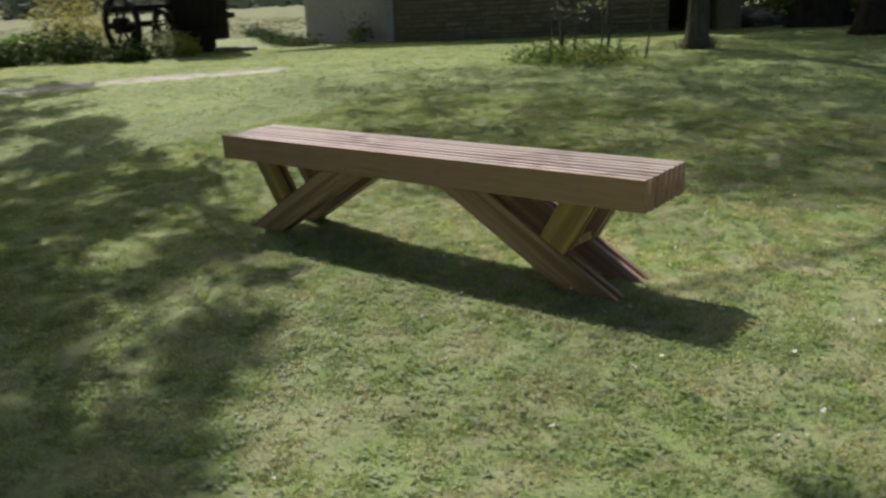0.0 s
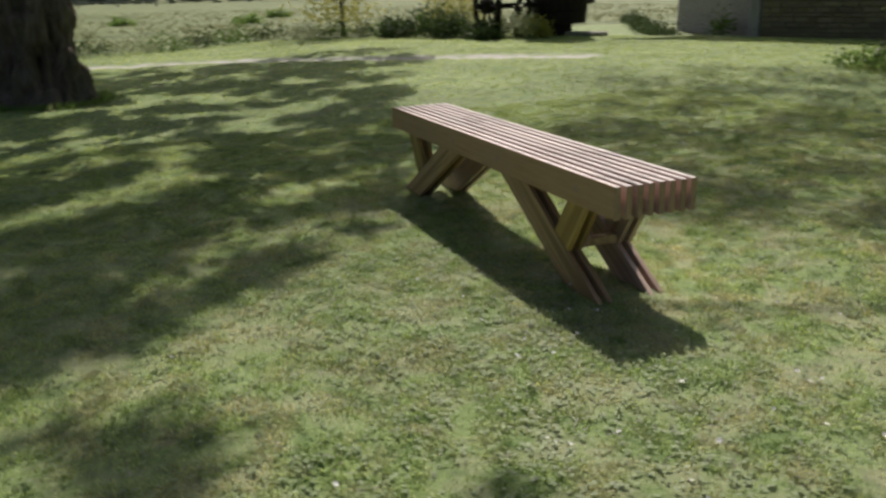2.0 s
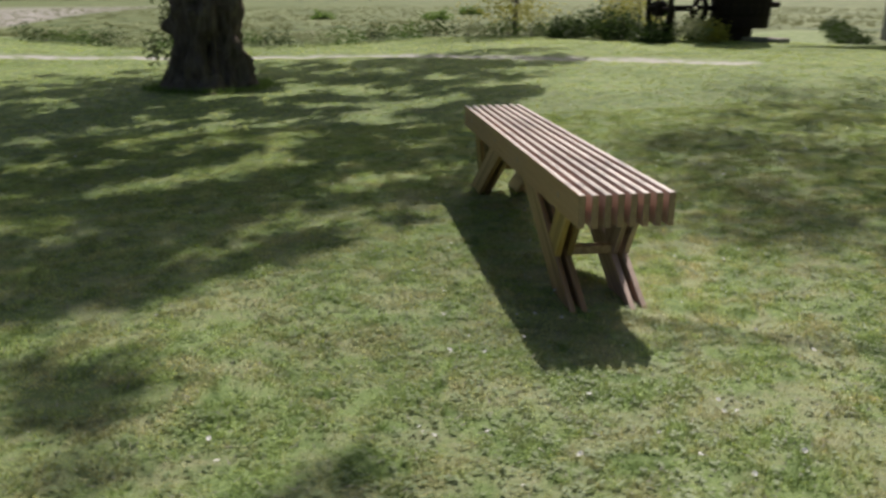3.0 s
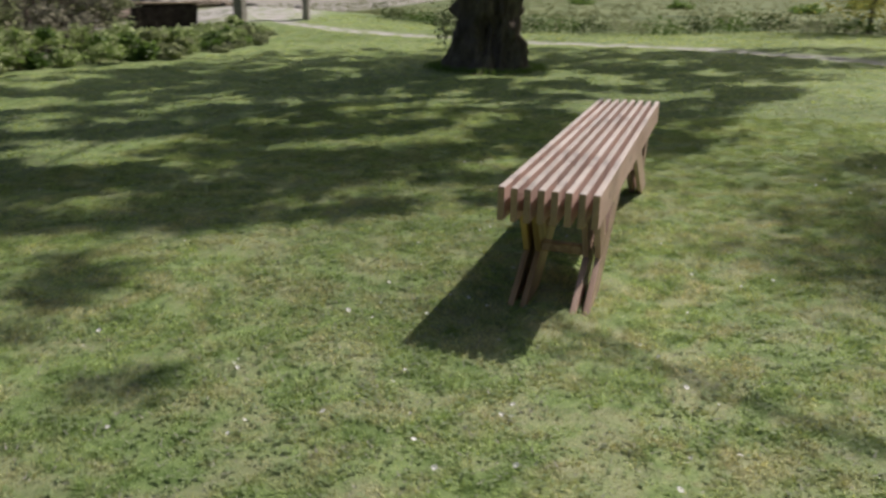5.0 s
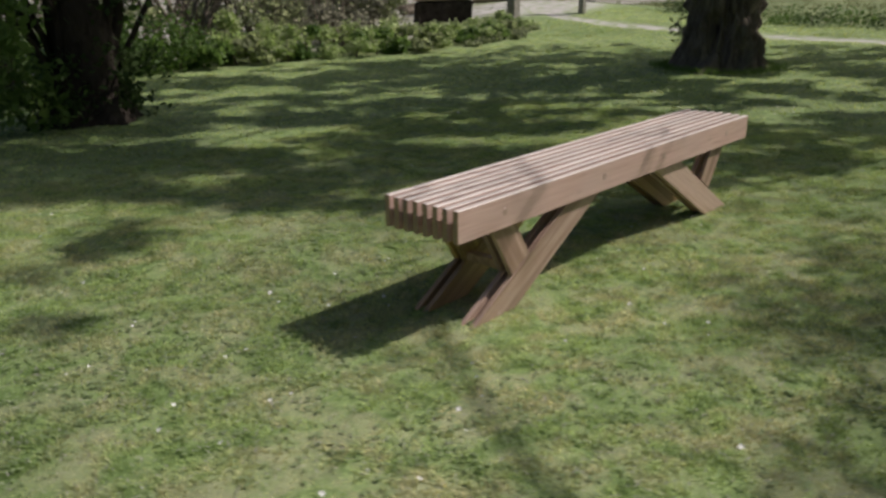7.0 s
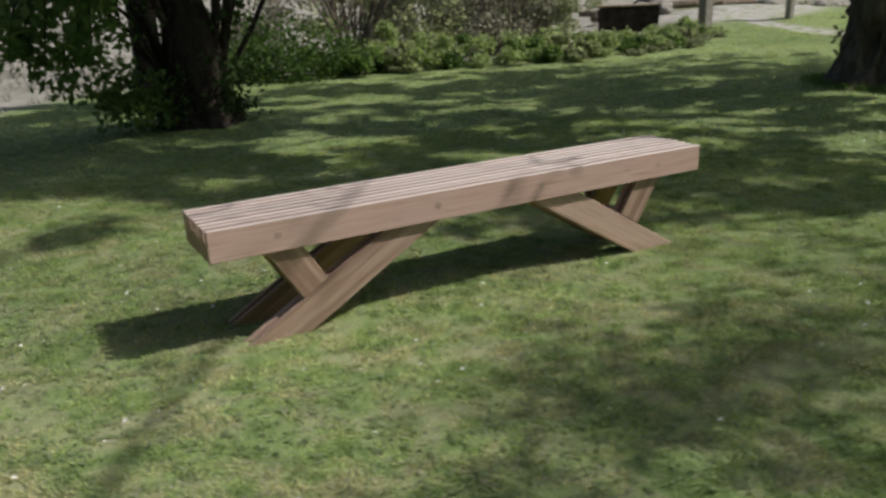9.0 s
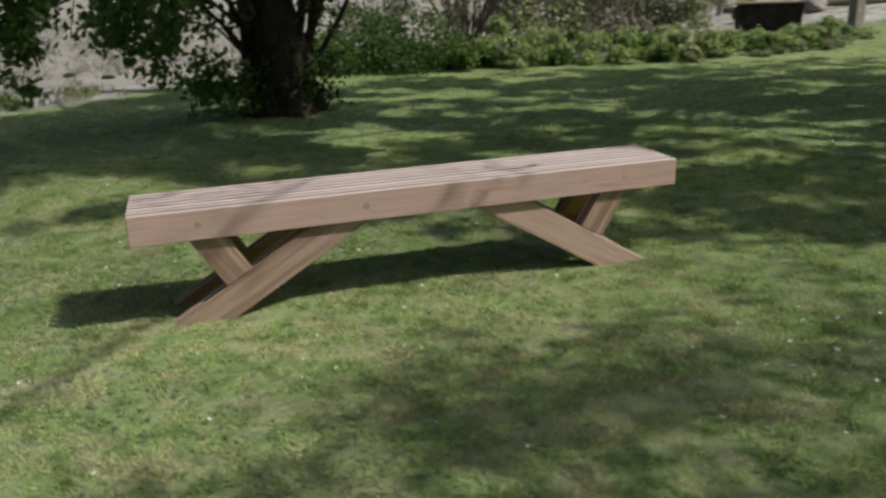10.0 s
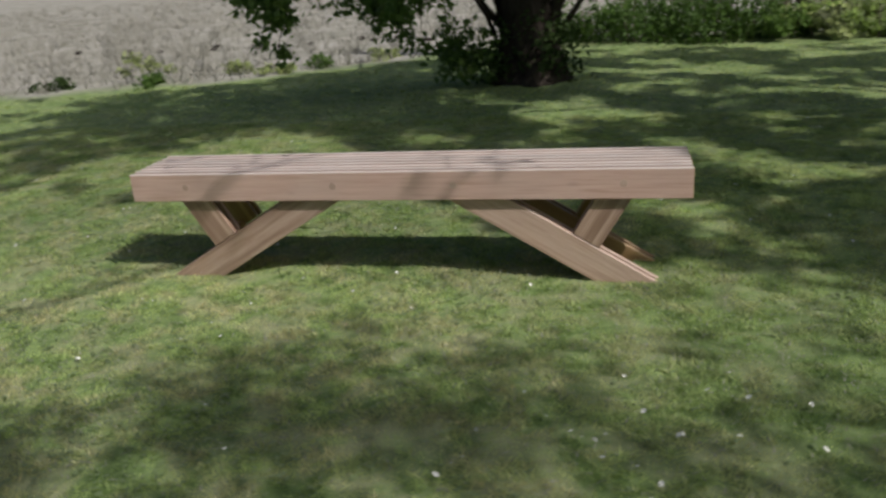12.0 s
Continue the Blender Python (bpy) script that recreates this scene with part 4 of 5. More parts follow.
# ---- bushes and plants ----
def bush(name, x, y, radius, height, mat, label, count=60, leaf=0.06, per=14, stems=5, group="", squash=0.8, seed=1, stem_mat=None, category="bush", gap=0.0):
    g = np.random.default_rng(seed)
    top = thing(name, x, y, 0, label, category, group)
    a, r = g.uniform(0, 2 * np.pi, count), radius * np.sqrt(g.uniform(0, 1, count))
    hz = height * (gap + (1 - gap) * g.uniform(0.06, 1.0, count)) * (1 - 0.45 * (r / radius) ** 2)
    hz *= 0.8 + 0.3 * np.sin(3 * a + seed)
    c = np.stack([r * np.cos(a), squash * r * np.sin(a), np.maximum(hz, 0.03)], axis=1)
    if category in ("plant", "shrub"):     # leaves gathered into rounded tufts with gaps between
        tufts = c[: max(4, count // (11 if category == "plant" else 7))]
        own = g.integers(0, len(tufts), count)
        u = g.normal(size=(count, 3)) * (1, 1, 0.8)
        u /= np.linalg.norm(u, axis=1, keepdims=True)
        u[:, 2] = np.abs(u[:, 2]) - 0.25
        reach = g.uniform(0.55, 1.0, len(tufts))[own] * (0.3 * radius if category == "plant" else 0.16 + 0.08 * radius)
        c = tufts[own] + u * reach[:, None] * g.uniform(0.8, 1.05, (count, 1))
        c[:, 2] = np.maximum(c[:, 2], 0.03)
    sp = (0.11 + 0.12 * radius) * (0.4 if category == "plant" else 0.55 if category == "shrub" else 1.0)
    array_mesh("foliage", leaf_corners(g, c, (sp, sp, sp * 0.75), per, leaf, 0.35), 4, mat, top)
    for k in range(stems):
        b, h = g.uniform(0, 2 * math.pi), height * g.uniform(0.75, 1.1)
        o, s0 = radius * g.uniform(0.2, 0.8), radius * 0.25
        pts = [(s0 * math.cos(b) + (o - s0) * q ** 1.4 * math.cos(b + q * 0.4), squash * (s0 * math.sin(b) + (o - s0) * q ** 1.4 * math.sin(b + q * 0.4)), -0.03 + h * q) for q in (0, 0.2, 0.45, 0.7, 1.0)]
        rr = g.uniform(0.008, 0.018) * (0.6 + 0.5 * height)
        v, f = tube(pts, [rr, rr * 0.85, rr * 0.7, rr * 0.5, rr * 0.25], 6, 0.1, k)
        finish("stem", v, f, stem_mat or BARK_OLD, top, smooth=True)
    return top


# ivy at the foot of the limewashed wall
bush("ivy_bush", -9.35, 9.3, 0.24, 0.55, LEAF_MID, "small yellow-green ivy bush against the limewashed wall", 34, 0.06, 12, 2, seed=41)

# bushes and brambles along the edge of the meadow
EDGE = "bushes along the meadow edge"
for k in range(20):
    y = -6.4 + 0.64 * k
    m = (LEAF_DARK, LEAF_EVERGREEN, LEAF_DARK, LEAF_LIGHT, LEAF_EVERGREEN)[k % 5]
    bush("bramble_bush", float(hedge_x(y)) + 0.05 + 0.1 * math.sin(5 * k), y, 0.4, (0.34, 0.26, 0.38, 0.3)[k % 4], m, "low bramble bush on the edge of the rough meadow", 36, 0.048, 14, 2, EDGE, 1.0, 50 + k)
for k in range(12):
    q = k / 11
    bush("hedge_bush", -9.5 - 5.3 * q, 8.1 + 2.95 * q, 0.28, 0.2, LEAF_DARK, "dark clipped hedge bush running down to the wall", 30, 0.05, 13, 2, "hedge bushes by the wall", 0.8, 80 + k)
for k, (x, y, r, h, m, lab) in enumerate(((-10.15, 5.35, 0.36, 0.52, LEAF_LIGHT, "light green bush beside the iron wheel"), (-10.15, 4.75, 0.36, 0.3, LEAF_DARK, "dark bush at the foot of the iron wheel"), (-10.1, 5.7, 0.26, 0.36, LEAF_YELLOW, "yellow-green bush beside the dark tub"), (-11.6, 4.25, 0.6, 0.6, LEAF_DARK, "dark bush behind the iron wheel"), (-11.9, 3.6, 0.4, 0.36, LEAF_DARK, "dark bush at the meadow edge"), (-12.9, 5.3, 0.8, 1.5, LEAF_YELLOW, "tall yellow-green shrub behind the iron wheel"), (-11.0, 4.5, 0.45, 0.5, LEAF_DARK, "dark bush behind the iron wheel"))):
    bush("bush", x, y, r, h, m, lab, int(50 + 110 * max(0, h - 0.5)) + (40 if m == LEAF_DARK else 0), 0.06, 16, 3, seed=90 + k)


def yellow_sapling():
    x, y = -13.3, 2.95
    tree = thing("sapling", x, y, 0, "young tree with yellow-green spring leaves by the meadow", "tree")
    v, f = tube([(0, 0, -0.05), (0.01, 0, 0.4), (0.03, 0.02, 1.1), (0.0, 0.0, 2.3)], [0.05, 0.04, 0.033, 0.012], 9, 0.1, 4.0)
    finish("trunk", v, f, BARK_GREY, tree, smooth=True)
    g = np.random.default_rng(90)
    for k in range(9):
        a, z0 = g.uniform(0, 6.28), g.uniform(0.5, 1.9)
        pts = [(0, 0, z0), (0.35 * math.cos(a), 0.35 * math.sin(a), z0 + 0.25), (0.75 * math.cos(a), 0.75 * math.sin(a), z0 + 0.4)]
        v, f = tube(pts, [0.014, 0.009, 0.003], 6, 0, k)
        finish("twig", v, f, BARK_GREY, tree, smooth=True)
    c = np.stack([g.normal(0, 0.45, 240), g.normal(0, 0.45, 240), g.uniform(0.3, 2.6, 240)], axis=1)
    array_mesh("crown", leaf_corners(g, c, (0.18, 0.18, 0.16), 14, 0.07, 0.4), 4, LEAF_YELLOW, tree)


yellow_sapling()


# ---- the old mill machine: flywheel, shaft and dark tub ----
def ring(r_out, r_in, depth, seg=40):
    bm = bmesh.new()
    loops = []
    for r, d in ((r_out, depth / 2), (r_in, depth / 2), (r_in, -depth / 2), (r_out, -depth / 2)):
        loops.append([bm.verts.new((r * math.cos(2 * math.pi * k / seg), r * math.sin(2 * math.pi * k / seg), d)) for k in range(seg)])
    for a in range(4):
        for k in range(seg):
            bm.faces.new((loops[a][k], loops[a][(k + 1) % seg], loops[(a + 1) % 4][(k + 1) % seg], loops[(a + 1) % 4][k]))
    bmesh.ops.recalc_face_normals(bm, faces=bm.faces)
    return bm


def mill_machine():
    wx, wy = -10.5, 4.9
    tx, ty = -10.55, 6.45
    m = thing("mill_machine", tx, ty, 0, "old black iron and timber mill machine with a flywheel", "machine")
    # flywheel, its axle pointing at the tub
    hub_z = 0.56
    rim = part("flywheel_rim", ring(0.5, 0.43, 0.08), IRON, m)
    tilt = pose(wx - tx, wy - ty, hub_z, 90, 0, math.degrees(math.atan2(wy - ty, wx - tx)) + 90)
    rim.matrix_basis = tilt
    hub = part("hub", ring(0.13, 0.04, 0.2, 20), IRON, m)
    hub.matrix_basis = tilt
    for k in range(6):
        sp = part("spoke", box_bm(0.36, 0.045, 0.03, 0.006), IRON, m)
        sp.matrix_basis = tilt @ pose(0, 0, 0, 0, 0, 60 * k) @ pose(0.26, 0, 0)
    v, f = tube([(wx - tx - 0.03, wy - ty - 0.2, hub_z), (0, 0, hub_z)], [0.05, 0.05], 12)
    finish("shaft", v, f, IRON, m, smooth=True)
    for s in (0.14, 0.42):
        leg = part("bearing_stand", box_bm(0.14, 0.12, hub_z, 0.02), IRON, m)
        leg.matrix_basis = pose((wx - tx) * (1 - s), (wy - ty) * (1 - s), hub_z / 2)
    gear = part("gear_wheel", ring(0.24, 0.15, 0.07, 28), IRON, m)
    gear.matrix_basis = pose((wx - tx) * 0.5, (wy - ty) * 0.5, hub_z, 90, 0, math.degrees(math.atan2(wy - ty, wx - tx)) + 90)
    part("frame_beam", box_bm(0.16, 1.7, 0.1, 0.01), TARRED, m).matrix_basis = pose(-0.1, -0.8, 0.82)
    # tub of staves that widens upwards, on a block
    staves = 22
    for k in range(staves):
        a = 2 * math.pi * k / staves
        bm = box_bm(0.05, 0.156, 1.9, 0.008)
        for v in bm.verts:
            v.co.y *= 1.0 + 0.10 * v.co.z / 0.95
        st = part("stave", bm, TARRED, m)
        st.matrix_basis = pose(0, 0, 1.17, 0, 0, math.degrees(a)) @ pose(0.52, 0, 0, 0, 3.0, 0)
    for z, r in ((0.45, 0.525), (1.1, 0.555), (1.8, 0.595)):
        part("hoop", ring(r, r - 0.03, 0.05, 44), IRON, m).matrix_basis = pose(0, 0, z)
    bm = bmesh.new()
    bmesh.ops.create_cone(bm, cap_ends=True, segments=30, radius1=0.47, radius2=0.48, depth=0.08)
    part("tub_floor", bm, TARRED, m).matrix_basis = pose(0, 0, 0.27)
    part("foot_block", box_bm(0.42, 0.5, 0.3, 0.03), TARRED, m).matrix_basis = pose(0.05, -0.1, 0.12, 0, 0, 20)
    part("spout", box_bm(0.3, 0.26, 0.1, 0.02), TARRED, m).matrix_basis = pose(0.15, 0.46, 0.62, 0, 0, 25)


mill_machine()
slab = thing("stone_slab", -9.75, 6.55, 0, "flat grey stone slab lying on the grass", "stone slab")
part("slab", box_bm(0.7, 0.4, 0.08, 0.02), PALE_ROCK, slab).matrix_basis = pose(0, 0, 0.035, 0, 0, 30)


# ---- rocks, posts and the gravel forecourt in the south-west ----
def rock(name, x, y, sx, sy, sz, mat, label, seed, turn=0.0, sink=0.2):
    bm = bmesh.new()
    bmesh.ops.create_icosphere(bm, subdivisions=3, radius=1.0)
    for v in bm.verts:
        d = v.co.normalized()
        n = 1 + 0.28 * noise.noise(d * 1.6 + Vector((seed, 0, 0))) + 0.12 * noise.noise(d * 4.5 + Vector((0, seed, 0)))
        v.co = Vector((d.x * sx, d.y * sy, d.z * sz)) * n
    me = bpy.data.meshes.new(name)
    bm.to_mesh(me)
    bm.free()
    me.materials.append(mat)
    ob = new(name, me)
    ob.matrix_world = pose(x, y, float(ground_z(x, y)) + sz * (1 - sink), 0, 0, turn)
    return tagged(ob, label, "rock")


# block coloured near black for the shadowed opening beneath the slab
ledge = thing("stone_ledge", -8.86, -9.06, 0, "stone trough with its shadowed face coloured dark, under a flat slab beyond the border", "trough", turn=-40)
bm = box_bm(1.1, 0.5, 0.46, 0.03, 2)
for v in bm.verts:
    v.co += 0.05 * Vector((noise.noise(v.co * 3), noise.noise(v.co * 3 + Vector((5, 0, 0))), 0.6 * noise.noise(v.co * 2.5)))
part("block", bm, ROCK, ledge).matrix_basis = pose(0, 0, 0.2)
bm = box_bm(1.16, 0.52, 0.035, 0.012)
for v in bm.verts:
    v.co += 0.04 * Vector((noise.noise(v.co * 3), noise.noise(v.co * 3 + Vector((9, 0, 0))), 0.3 * noise.noise(v.co * 2)))
part("slab", bm, STONE, ledge, "flat brown stone slab").matrix_basis = pose(0, -0.02, 0.45, 1.0, 0, 0)
for k, (x, y, s) in enumerate(((-10.9, -10.9, 0.2), (-10.9, -10.3, 0.2), (-11.3, -11.2, 0.26), (-12.0, -11.8, 0.24), (-14.6, -10.8, 0.14), (-15.2, -9.8, 0.12))):
    rock("pale_stone", x, y, 1.5 * s, s, 0.8 * s, PALE_ROCK, "pale weathered stone by the gravel", 10.0 + k, 37 * k)


def post(x, y, w, h, label, group):
    p = thing("gate_post", x, y, 0, label, "post", group)
    part("shaft", box_bm(w, w, h, 0.012), POST, p).matrix_basis = pose(0, 0, h / 2 - 0.02)
    bm = bmesh.new()
    bmesh.ops.create_cone(bm, cap_ends=True, segments=4, radius1=w * 0.72, radius2=0.02, depth=0.07)
    part("cap", bm, POST, p).matrix_basis = pose(0, 0, h + 0.012, 0, 0, 45)


post(-9.83, -8.1, 0.19, 1.3, "broad silvered gate post beside the gravel", "gate posts")
post(-11.43, -7.58, 0.12, 1.3, "slim silvered gate post beside the gravel", "gate posts")


def log(x, y, length, r, turn, z=0.0):
    v, f = tube([(-length / 2, 0, r), (-length / 4, 0.03, r * 1.05), (0, 0.02, r), (length / 4, -0.02, r * 0.95), (length / 2, 0, r * 0.9)], [r, r * 1.05, r, r * 0.95, r * 0.85], 12, 0.12, x)
    ob = finish("log", v, f, BARK_PALE, smooth=True)
    ob.matrix_world = pose(x, y, z + float(ground_z(x, y)), 0, 0, turn)
    tagged(ob, "pale barkless log lying beyond the border", "log", "logs by the gravel")


log(-10.2, -10.9, 2.0, 0.09, 20)
log(-10.6, -11.3, 1.8, 0.07, -25, 0.05)
log(-9.9, -10.6, 1.5, 0.05, 48)
log(-11.4, -11.6, 1.9, 0.06, 65)
log(-13.1, -10.6, 1.7, 0.06, 35, 0.03)
log(-13.6, -11.0, 2.0, 0.07, 5)
log(-12.2, -10.9, 2.2, 0.09, -15)
log(-15.0, -11.6, 2.6, 0.1, 50)

# the border along the southern edge of the lawn
FRONT = "plants of the lawn border"
g = np.random.default_rng(101)
spots = [(-9.0, 0.13), (-8.6, 0.16), (-8.2, 0.17), (-7.7, 0.2), (-7.1, 0.24), (-6.5, 0.34), (-5.9, 0.32), (-5.3, 0.38), (-4.8, 0.3), (-4.3, 0.4), (-3.8, 0.42), (-3.3, 0.46), (-2.85, 0.42)]
for k, (x, h) in enumerate(spots):
    m, leaf = ((LEAF_BORDER, 0.055), (LEAF_LIGHT, 0.085), (LEAF_MID, 0.07), (LEAF_BORDER, 0.05), (LEAF_EVERGREEN, 0.06))[k % 5]
    bush("border_plant", x, float(border_y(x)) - 0.42 + g.uniform(-0.06, 0.06), 0.4, h, m, "light green leafy plant in the lawn border" if m in (LEAF_BORDER, LEAF_LIGHT) else "dark green leafy plant in the lawn border", 80, leaf, 14, 1, FRONT, 0.8, 110 + k, category="plant")
for k, (x, dy, r, h, m) in enumerate(((-8.5, 0.9, 0.5, 0.26, LEAF_BORDER), (-7.6, 1.0, 0.5, 0.26, LEAF_BORDER), (-6.4, 1.0, 0.6, 0.6, LEAF_BORDER), (-5.2, 1.1, 0.6, 0.7, LEAF_BORDER), (-4.0, 1.1, 0.6, 0.7, LEAF_BORDER), (-3.3, 1.0, 0.5, 0.6, LEAF_BORDER), (-8.9, 0.7, 0.4, 0.24, LEAF_BORDER))):
    bush("border_plant", x, float(border_y(x)) - dy, r, h, m, "leafy green plant behind the front of the border", 120, 0.065, 14, 2, FRONT, 0.8, 130 + k, category="plant")
bush("border_plant", -8.6, -7.28, 0.36, 0.22, LEAF_EVERGREEN, "dark green broad-leaved plant at the border's end", 70, 0.08, 12, 1, FRONT, 0.8, 141, category="plant")
for k in range(7):                         # pale grey-green edging along the lawn
    x = -8.95 + 0.34 * k
    bush("edging_plant", x, float(border_y(x)) - 0.12, 0.2, 0.1, LEAF_GREEN_GREY, "low pale grey-green edging plant at the lawn's rim", 26, 0.045, 12, 0, "edging plants", 0.8, 143 + k, category="plant")
# dark evergreen bushes at the east end of the border
for k, (x, y, r, h) in enumerate(((-1.15, -8.15, 0.6, 0.75), (-1.95, -8.0, 0.6, 0.9), (-0.55, -8.5, 0.5, 0.55), (-2.5, -8.0, 0.5, 0.7), (-1.6, -8.8, 0.7, 1.05))):
    bush("evergreen_bush", x, y, r, h, LEAF_EVERGREEN, "dark dense evergreen bush at the border's end", 110, 0.06, 16, 4, "evergreen bushes", 0.8, 150 + k)
# tall twiggy shrubs behind
for k, (x, y, r, h, m, n) in enumerate(((-4.6, -8.9, 0.9, 1.7, LEAF_GREEN_GREY, 170), (-5.8, -8.7, 0.9, 1.6, LEAF_GREY, 170), (-6.55, -8.8, 0.7, 1.6, LEAF_GREEN_GREY, 150), (-7.15, -9.4, 0.5, 1.3, LEAF_GREEN_GREY, 110), (-5.2, -10.2, 1.2, 2.3, LEAF_GREY, 220), (-6.8, -10.3, 1.2, 2.3, LEAF_GREEN_GREY, 220), (-3.9, -10.6, 1.1, 2.2, LEAF_GREEN_GREY, 190), (-2.4, -10.8, 1.0, 1.5, LEAF_GREY, 120), (-7.9, -11.4, 1.0, 1.8, LEAF_GREEN_GREY, 170), (-11.2, -14.2, 1.0, 1.5, LEAF_GREEN_GREY, 150))):
    bush("twiggy_shrub", x, y, r, h, m, "tall grey twiggy shrub in new leaf behind the border", int(1.35 * n), 0.07, 15, 15, "twiggy shrubs", 0.8, 171 + k, BARK_PALE if k % 3 == 2 else BARK_OLD, "shrub", 0.22)


def fanned_shrub(x, y):
    """A shrub of stout stems that fan out of one foot and fork."""
    g = np.random.default_rng(170)
    top = thing("stemmed_shrub", x, y, 0, "tall shrub of stout pale stems fanning from one foot", "shrub")
    tips = []
    for k in range(11):
        lean, yaw = -0.62 + 1.24 * k / 10 + g.uniform(-0.05, 0.05), g.uniform(-0.25, 0.25)
        h, rr = g.uniform(1.6, 2.1), g.uniform(0.022, 0.04)
        q = np.array((0.0, 0.12, 0.3, 0.5, 0.75, 1.0))
        p = np.stack([0.12 * lean + lean * h * 0.85 * q ** 1.2 + 0.03 * np.sin(7 * q + k), yaw * h * q + 0.02 * np.cos(9 * q + k), -0.03 + h * q], axis=1)
        v, f = tube([tuple(w) for w in p], [rr * 1.2, rr, rr * 0.9, rr * 0.75, rr * 0.55, rr * 0.25], 8, 0.15, k)
        finish("stem", v, f, BARK_PALE, top, smooth=True)
        for at, side in ((2, -1), (3, 1)):
            o = p[at]
            e = o + np.array((side * g.uniform(0.15, 0.4), g.uniform(-0.15, 0.2), g.uniform(0.4, 0.8)))
            w = [tuple(o + (e - o) * t + np.array((0, 0, -0.06)) * math.sin(math.pi * t)) for t in (0, 0.3, 0.65, 1.0)]
            v, f = tube(w, [rr * 0.55, rr * 0.45, rr * 0.3, rr * 0.12], 6, 0.1, k + 20 * at)
            finish("twig", v, f, BARK_PALE, top, smooth=True)
            tips.append(e)
        tips.append(p[-1])
        tips.append(p[-2])
    array_mesh("foliage", leaf_corners(g, np.array(tips), (0.12, 0.12, 0.09), 16, 0.06, 0.35), 4, LEAF_BORDER, top)


fanned_shrub(-3.12, -8.6)

# by the barn: rubble, bush and stump
bush("bush", -2.75, 13.8, 0.4, 0.7, LEAF_YELLOW, "yellow-green bush beyond the stone building", 60, 0.06, 12, 3, seed=190)
bush("bush", -1.6, 12.8, 0.8, 1.2, LEAF_DARK, "dark bush beyond the stone building", 130, 0.07, 14, 4, seed=191)
bush("bush", -0.5, 12.6, 0.9, 1.2, LEAF_DARK, "dark spreading bush in the shade", 130, 0.07, 14, 4, seed=192)
bush("bush", 0.8, 11.6, 0.9, 1.1, LEAF_DARK, "dark low bush behind the tree stump", 120, 0.07, 14, 4, seed=193)
for k, (x, y, s) in enumerate(((-3.0, 13.6, 0.26), (-2.75, 13.3, 0.22), (-2.5, 13.5, 0.2))):
    rock("rubble_stone", x, y, 1.4 * s, s, 0.8 * s, PALE_ROCK, "pale rubble stone heaped beyond the building", 30.0 + k, 50 * k)
# row of tall bushes added to darken the bright gap beside the building
for k in range(6):
    bush("backdrop_bush", -3.9 + 1.35 * k, 15.2 - 0.35 * k, 1.0, 2.4, LEAF_DARK, "tall dark bush added to darken the gap beyond the building", 170, 0.09, 15, 5, "dark bushes beyond the building", 0.8, 230 + k)
dark = thing("tree", -1.45, 12.1, 0, "broad dark tree trunk beyond the stone building", "tree")
v, f = tube([(0, 0, -0.1), (0, 0, 0.08), (0, 0, 0.3), (0.02, 0, 0.9), (0.04, 0.02, 1.8), (0.0, 0.04, 3.4)], [0.6, 0.5, 0.42, 0.39, 0.37, 0.34], 24, 0.3, 12.0)
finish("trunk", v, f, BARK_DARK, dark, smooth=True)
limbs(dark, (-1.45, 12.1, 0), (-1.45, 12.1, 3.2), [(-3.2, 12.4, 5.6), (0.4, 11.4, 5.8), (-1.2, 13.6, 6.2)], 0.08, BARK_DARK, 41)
# unseen crown, one mass carried over the roof to shade the lawn
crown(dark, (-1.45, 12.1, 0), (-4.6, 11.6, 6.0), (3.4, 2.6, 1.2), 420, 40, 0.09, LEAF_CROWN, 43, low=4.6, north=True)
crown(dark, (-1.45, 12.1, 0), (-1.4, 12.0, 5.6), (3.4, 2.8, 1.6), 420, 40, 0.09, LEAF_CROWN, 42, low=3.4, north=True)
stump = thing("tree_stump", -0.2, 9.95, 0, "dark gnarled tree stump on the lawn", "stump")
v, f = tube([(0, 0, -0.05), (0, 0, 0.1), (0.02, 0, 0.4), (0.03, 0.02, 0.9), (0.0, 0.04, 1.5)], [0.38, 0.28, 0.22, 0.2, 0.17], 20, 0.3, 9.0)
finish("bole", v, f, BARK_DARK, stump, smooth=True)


# ---- a field fence far out in the meadow ----
def far_fence(points, label):
    fence = thing("field_fence", points[0][0], points[0][1], 0, label, "fence")
    ox, oy = points[0]
    for (ax, ay), (bx, by) in zip(points[:-1], points[1:]):
        L = math.hypot(bx - ax, by - ay)
        a = math.degrees(math.atan2(by - ay, bx - ax))
        n = max(1, round(L / 3.0))
        for k in range(n + 1):
            part("post", box_bm(0.12, 0.12, 1.1, 0.01), POST, fence).matrix_basis = pose(ax - ox + (bx - ax) * k / n, ay - oy + (by - ay) * k / n, 0.53)
        for z in (0.5, 0.95):
            part("rail", box_bm(L, 0.05, 0.1, 0.01), POST, fence).matrix_basis = pose((ax + bx) / 2 - ox, (ay + by) / 2 - oy, z, 0, 0, a)


far_fence([(-77, -3), (-77, 3.5)], "silvered post and rail fence far out in the meadow")


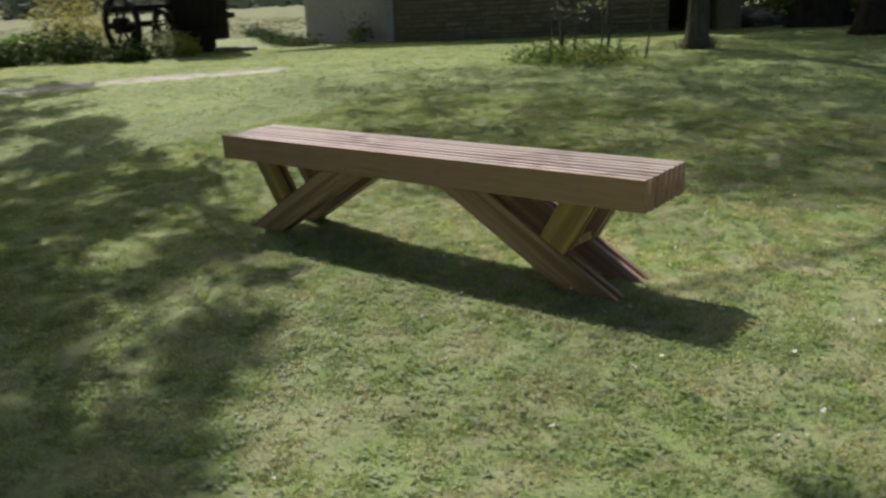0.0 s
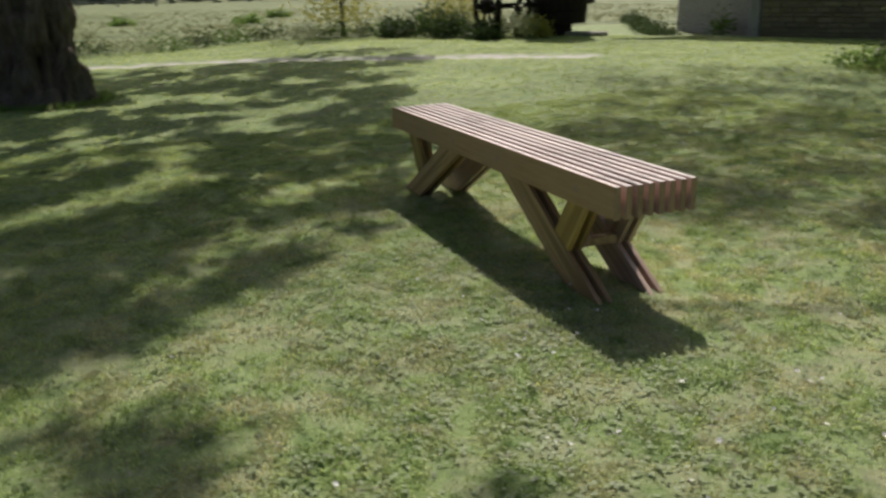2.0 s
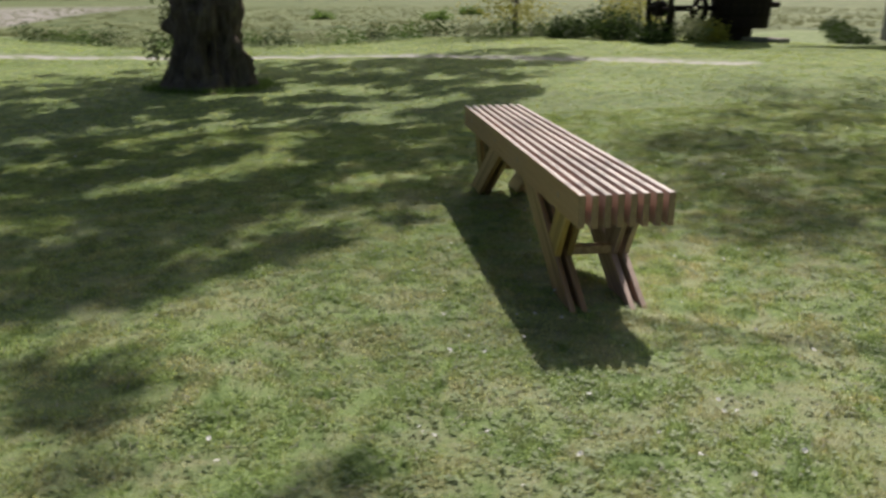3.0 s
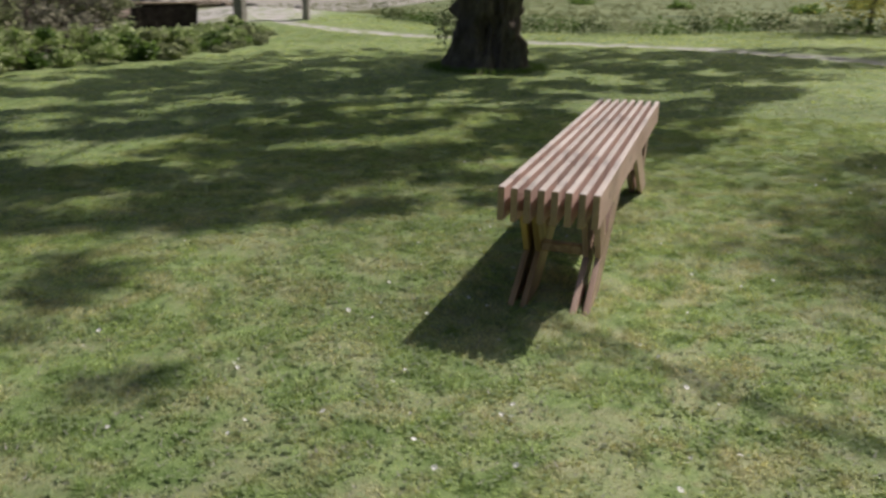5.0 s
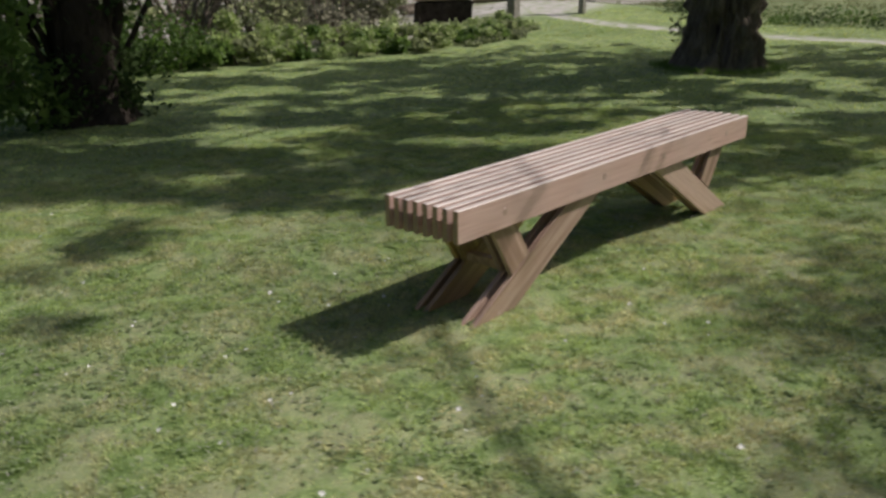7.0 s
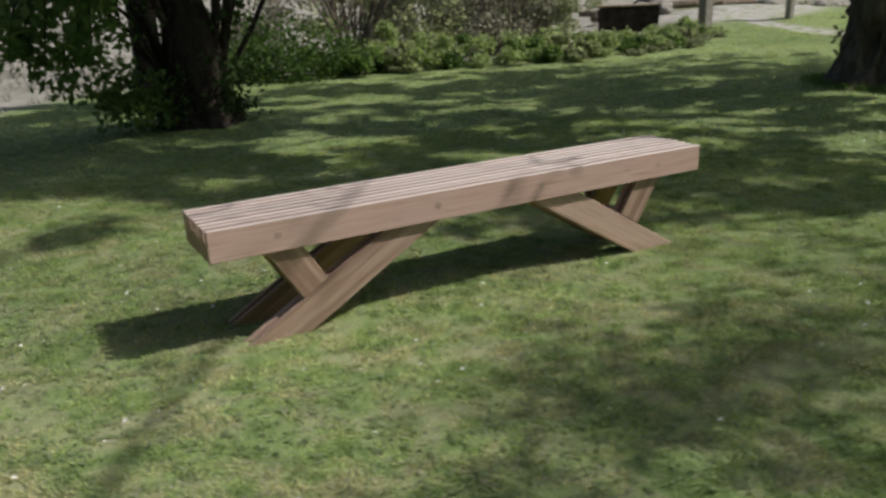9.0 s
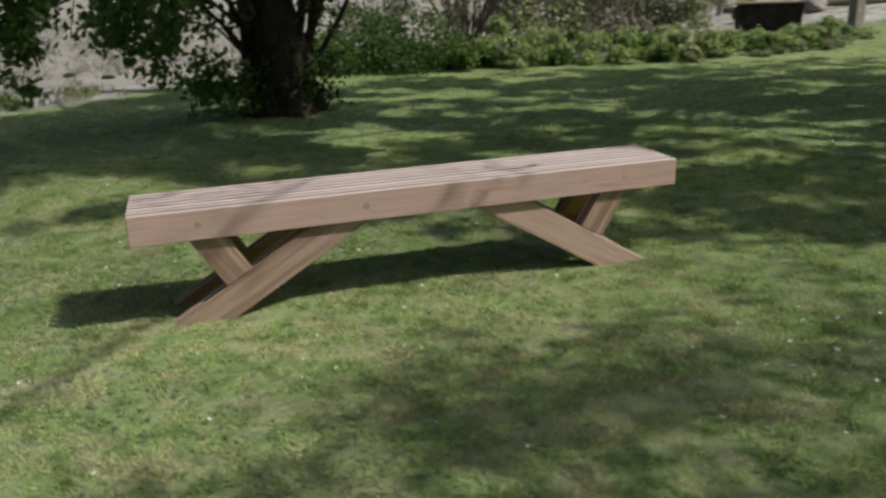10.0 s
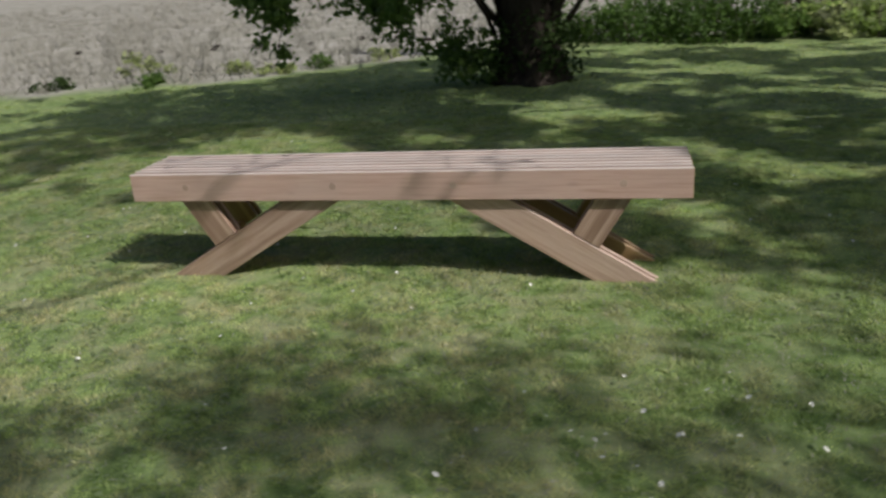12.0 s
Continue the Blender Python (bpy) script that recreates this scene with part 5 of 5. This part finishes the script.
# ---- rough meadow and dry grass ----
def tufts(name, n, box, keep_fn, height, width, mat, label, lean=0.5, per=7):
    x, y = rng.uniform(box[0], box[1], n), rng.uniform(box[2], box[3], n)
    k = keep_fn(x, y)
    x, y = np.repeat(x[k], per), np.repeat(y[k], per)
    h = height * (0.55 + 0.6 * np.repeat(np.clip(0.5 + 0.35 * wave(0.7 * x[::per], 0.7 * y[::per]), 0.1, 1.4), per))
    x, y = x + rng.normal(0, 0.05, len(x)), y + rng.normal(0, 0.05, len(y))
    tagged(array_mesh(name, blade_corners(rng, x, y, ground_z(x, y) - 0.01, h, width, lean), 3, mat), label, "grass", kind="stuff")


def in_meadow(x, y):
    return (x < hedge_x(y) - 0.6) & (rng.uniform(0, 1, len(x)) < np.clip(5 / (-x - 8), 0.04, 1))


tufts("meadow_grass", 20000, (-50, -11, -16, 26), in_meadow, 0.11, 0.022, MEADOW, "rough uncut meadow grass with pale seed heads")


def in_straw(x, y):
    return (y < border_y(x) - 0.15) & (x > -0.5 + 0.3 * wave(x, y)) & (rng.uniform(0, 1, len(x)) < np.clip(5 / (-y - 1), 0.05, 1))


tufts("dry_grass", 14000, (-1, 26, -32, -4), in_straw, 0.22, 0.022, STRAW, "pale dry grass and dead stalks on the bank", 0.8)
for k, (x, y, r, h, m) in enumerate(((4.95, -6.2, 0.35, 0.35, LEAF_LIGHT), (5.9, -5.6, 0.22, 0.16, LEAF_DARK), (3.9, -6.5, 0.3, 0.18, LEAF_LIGHT), (2.9, -7.0, 0.3, 0.14, LEAF_MID), (3.3, -6.3, 0.26, 0.14, LEAF_LIGHT), (4.5, -5.7, 0.28, 0.13, LEAF_MID), (6.8, -5.5, 0.3, 0.2, LEAF_LIGHT), (2.2, -7.5, 0.3, 0.2, LEAF_LIGHT))):
    bush("bank_plant", x, y, r, h, m, "small green plant among the dry grass", 26, 0.06, 11, 1, "plants on the dry bank", 1.0, 200 + k, category="plant")
for k in range(16):
    x, y = 2.2 + 0.42 * k + g.uniform(-0.2, 0.2), -9.8 + g.uniform(-0.5, 0.5)
    s = g.uniform(0.035, 0.075)
    rock("bank_stone", x, y, 1.6 * s, s, 0.6 * s, ROCK, "dark stone half sunk in the dry bank", 60.0 + k, 31 * k, 0.4)


# ---- distance: dark clumps in the meadow and woods on the skyline ----
def far_woods():
    """A belt of woods all round, far off: trunks hidden, leafy outline uneven."""
    gw = np.random.default_rng(300)
    n = 2600
    a = gw.uniform(0, 2 * np.pi, n)
    d = gw.uniform(120, 190, n)
    top = 5 + 3 * np.sin(7 * a) + 2 * np.sin(17 * a + 1) + 1.5 * np.sin(41 * a)
    c = np.stack([d * np.cos(a), d * np.sin(a), np.maximum(top, 2) * gw.uniform(0.05, 1, n)], axis=1)
    tagged(array_mesh("distant_woods", leaf_corners(gw, c, (3.2, 3.2, 1.8), 12, 2.0, 0.3), 4, LEAF_FAR), "dark distant woods along the skyline", "woods", kind="stuff")


far_woods()
for k, (x, y, r, h) in enumerate(((-23, 2.6, 0.35, 0.2), (-29, 4.8, 0.4, 0.26), (-21, 8.0, 0.4, 0.22), (-26, -4.5, 0.4, 0.26), (-24, -1.0, 0.3, 0.18))):
    bush("meadow_bush", x, y, r, h, LEAF_MID, "dark green bush standing in the rough meadow", 40, 0.12, 12, 2, "bushes in the meadow", 1.0, 310 + k)
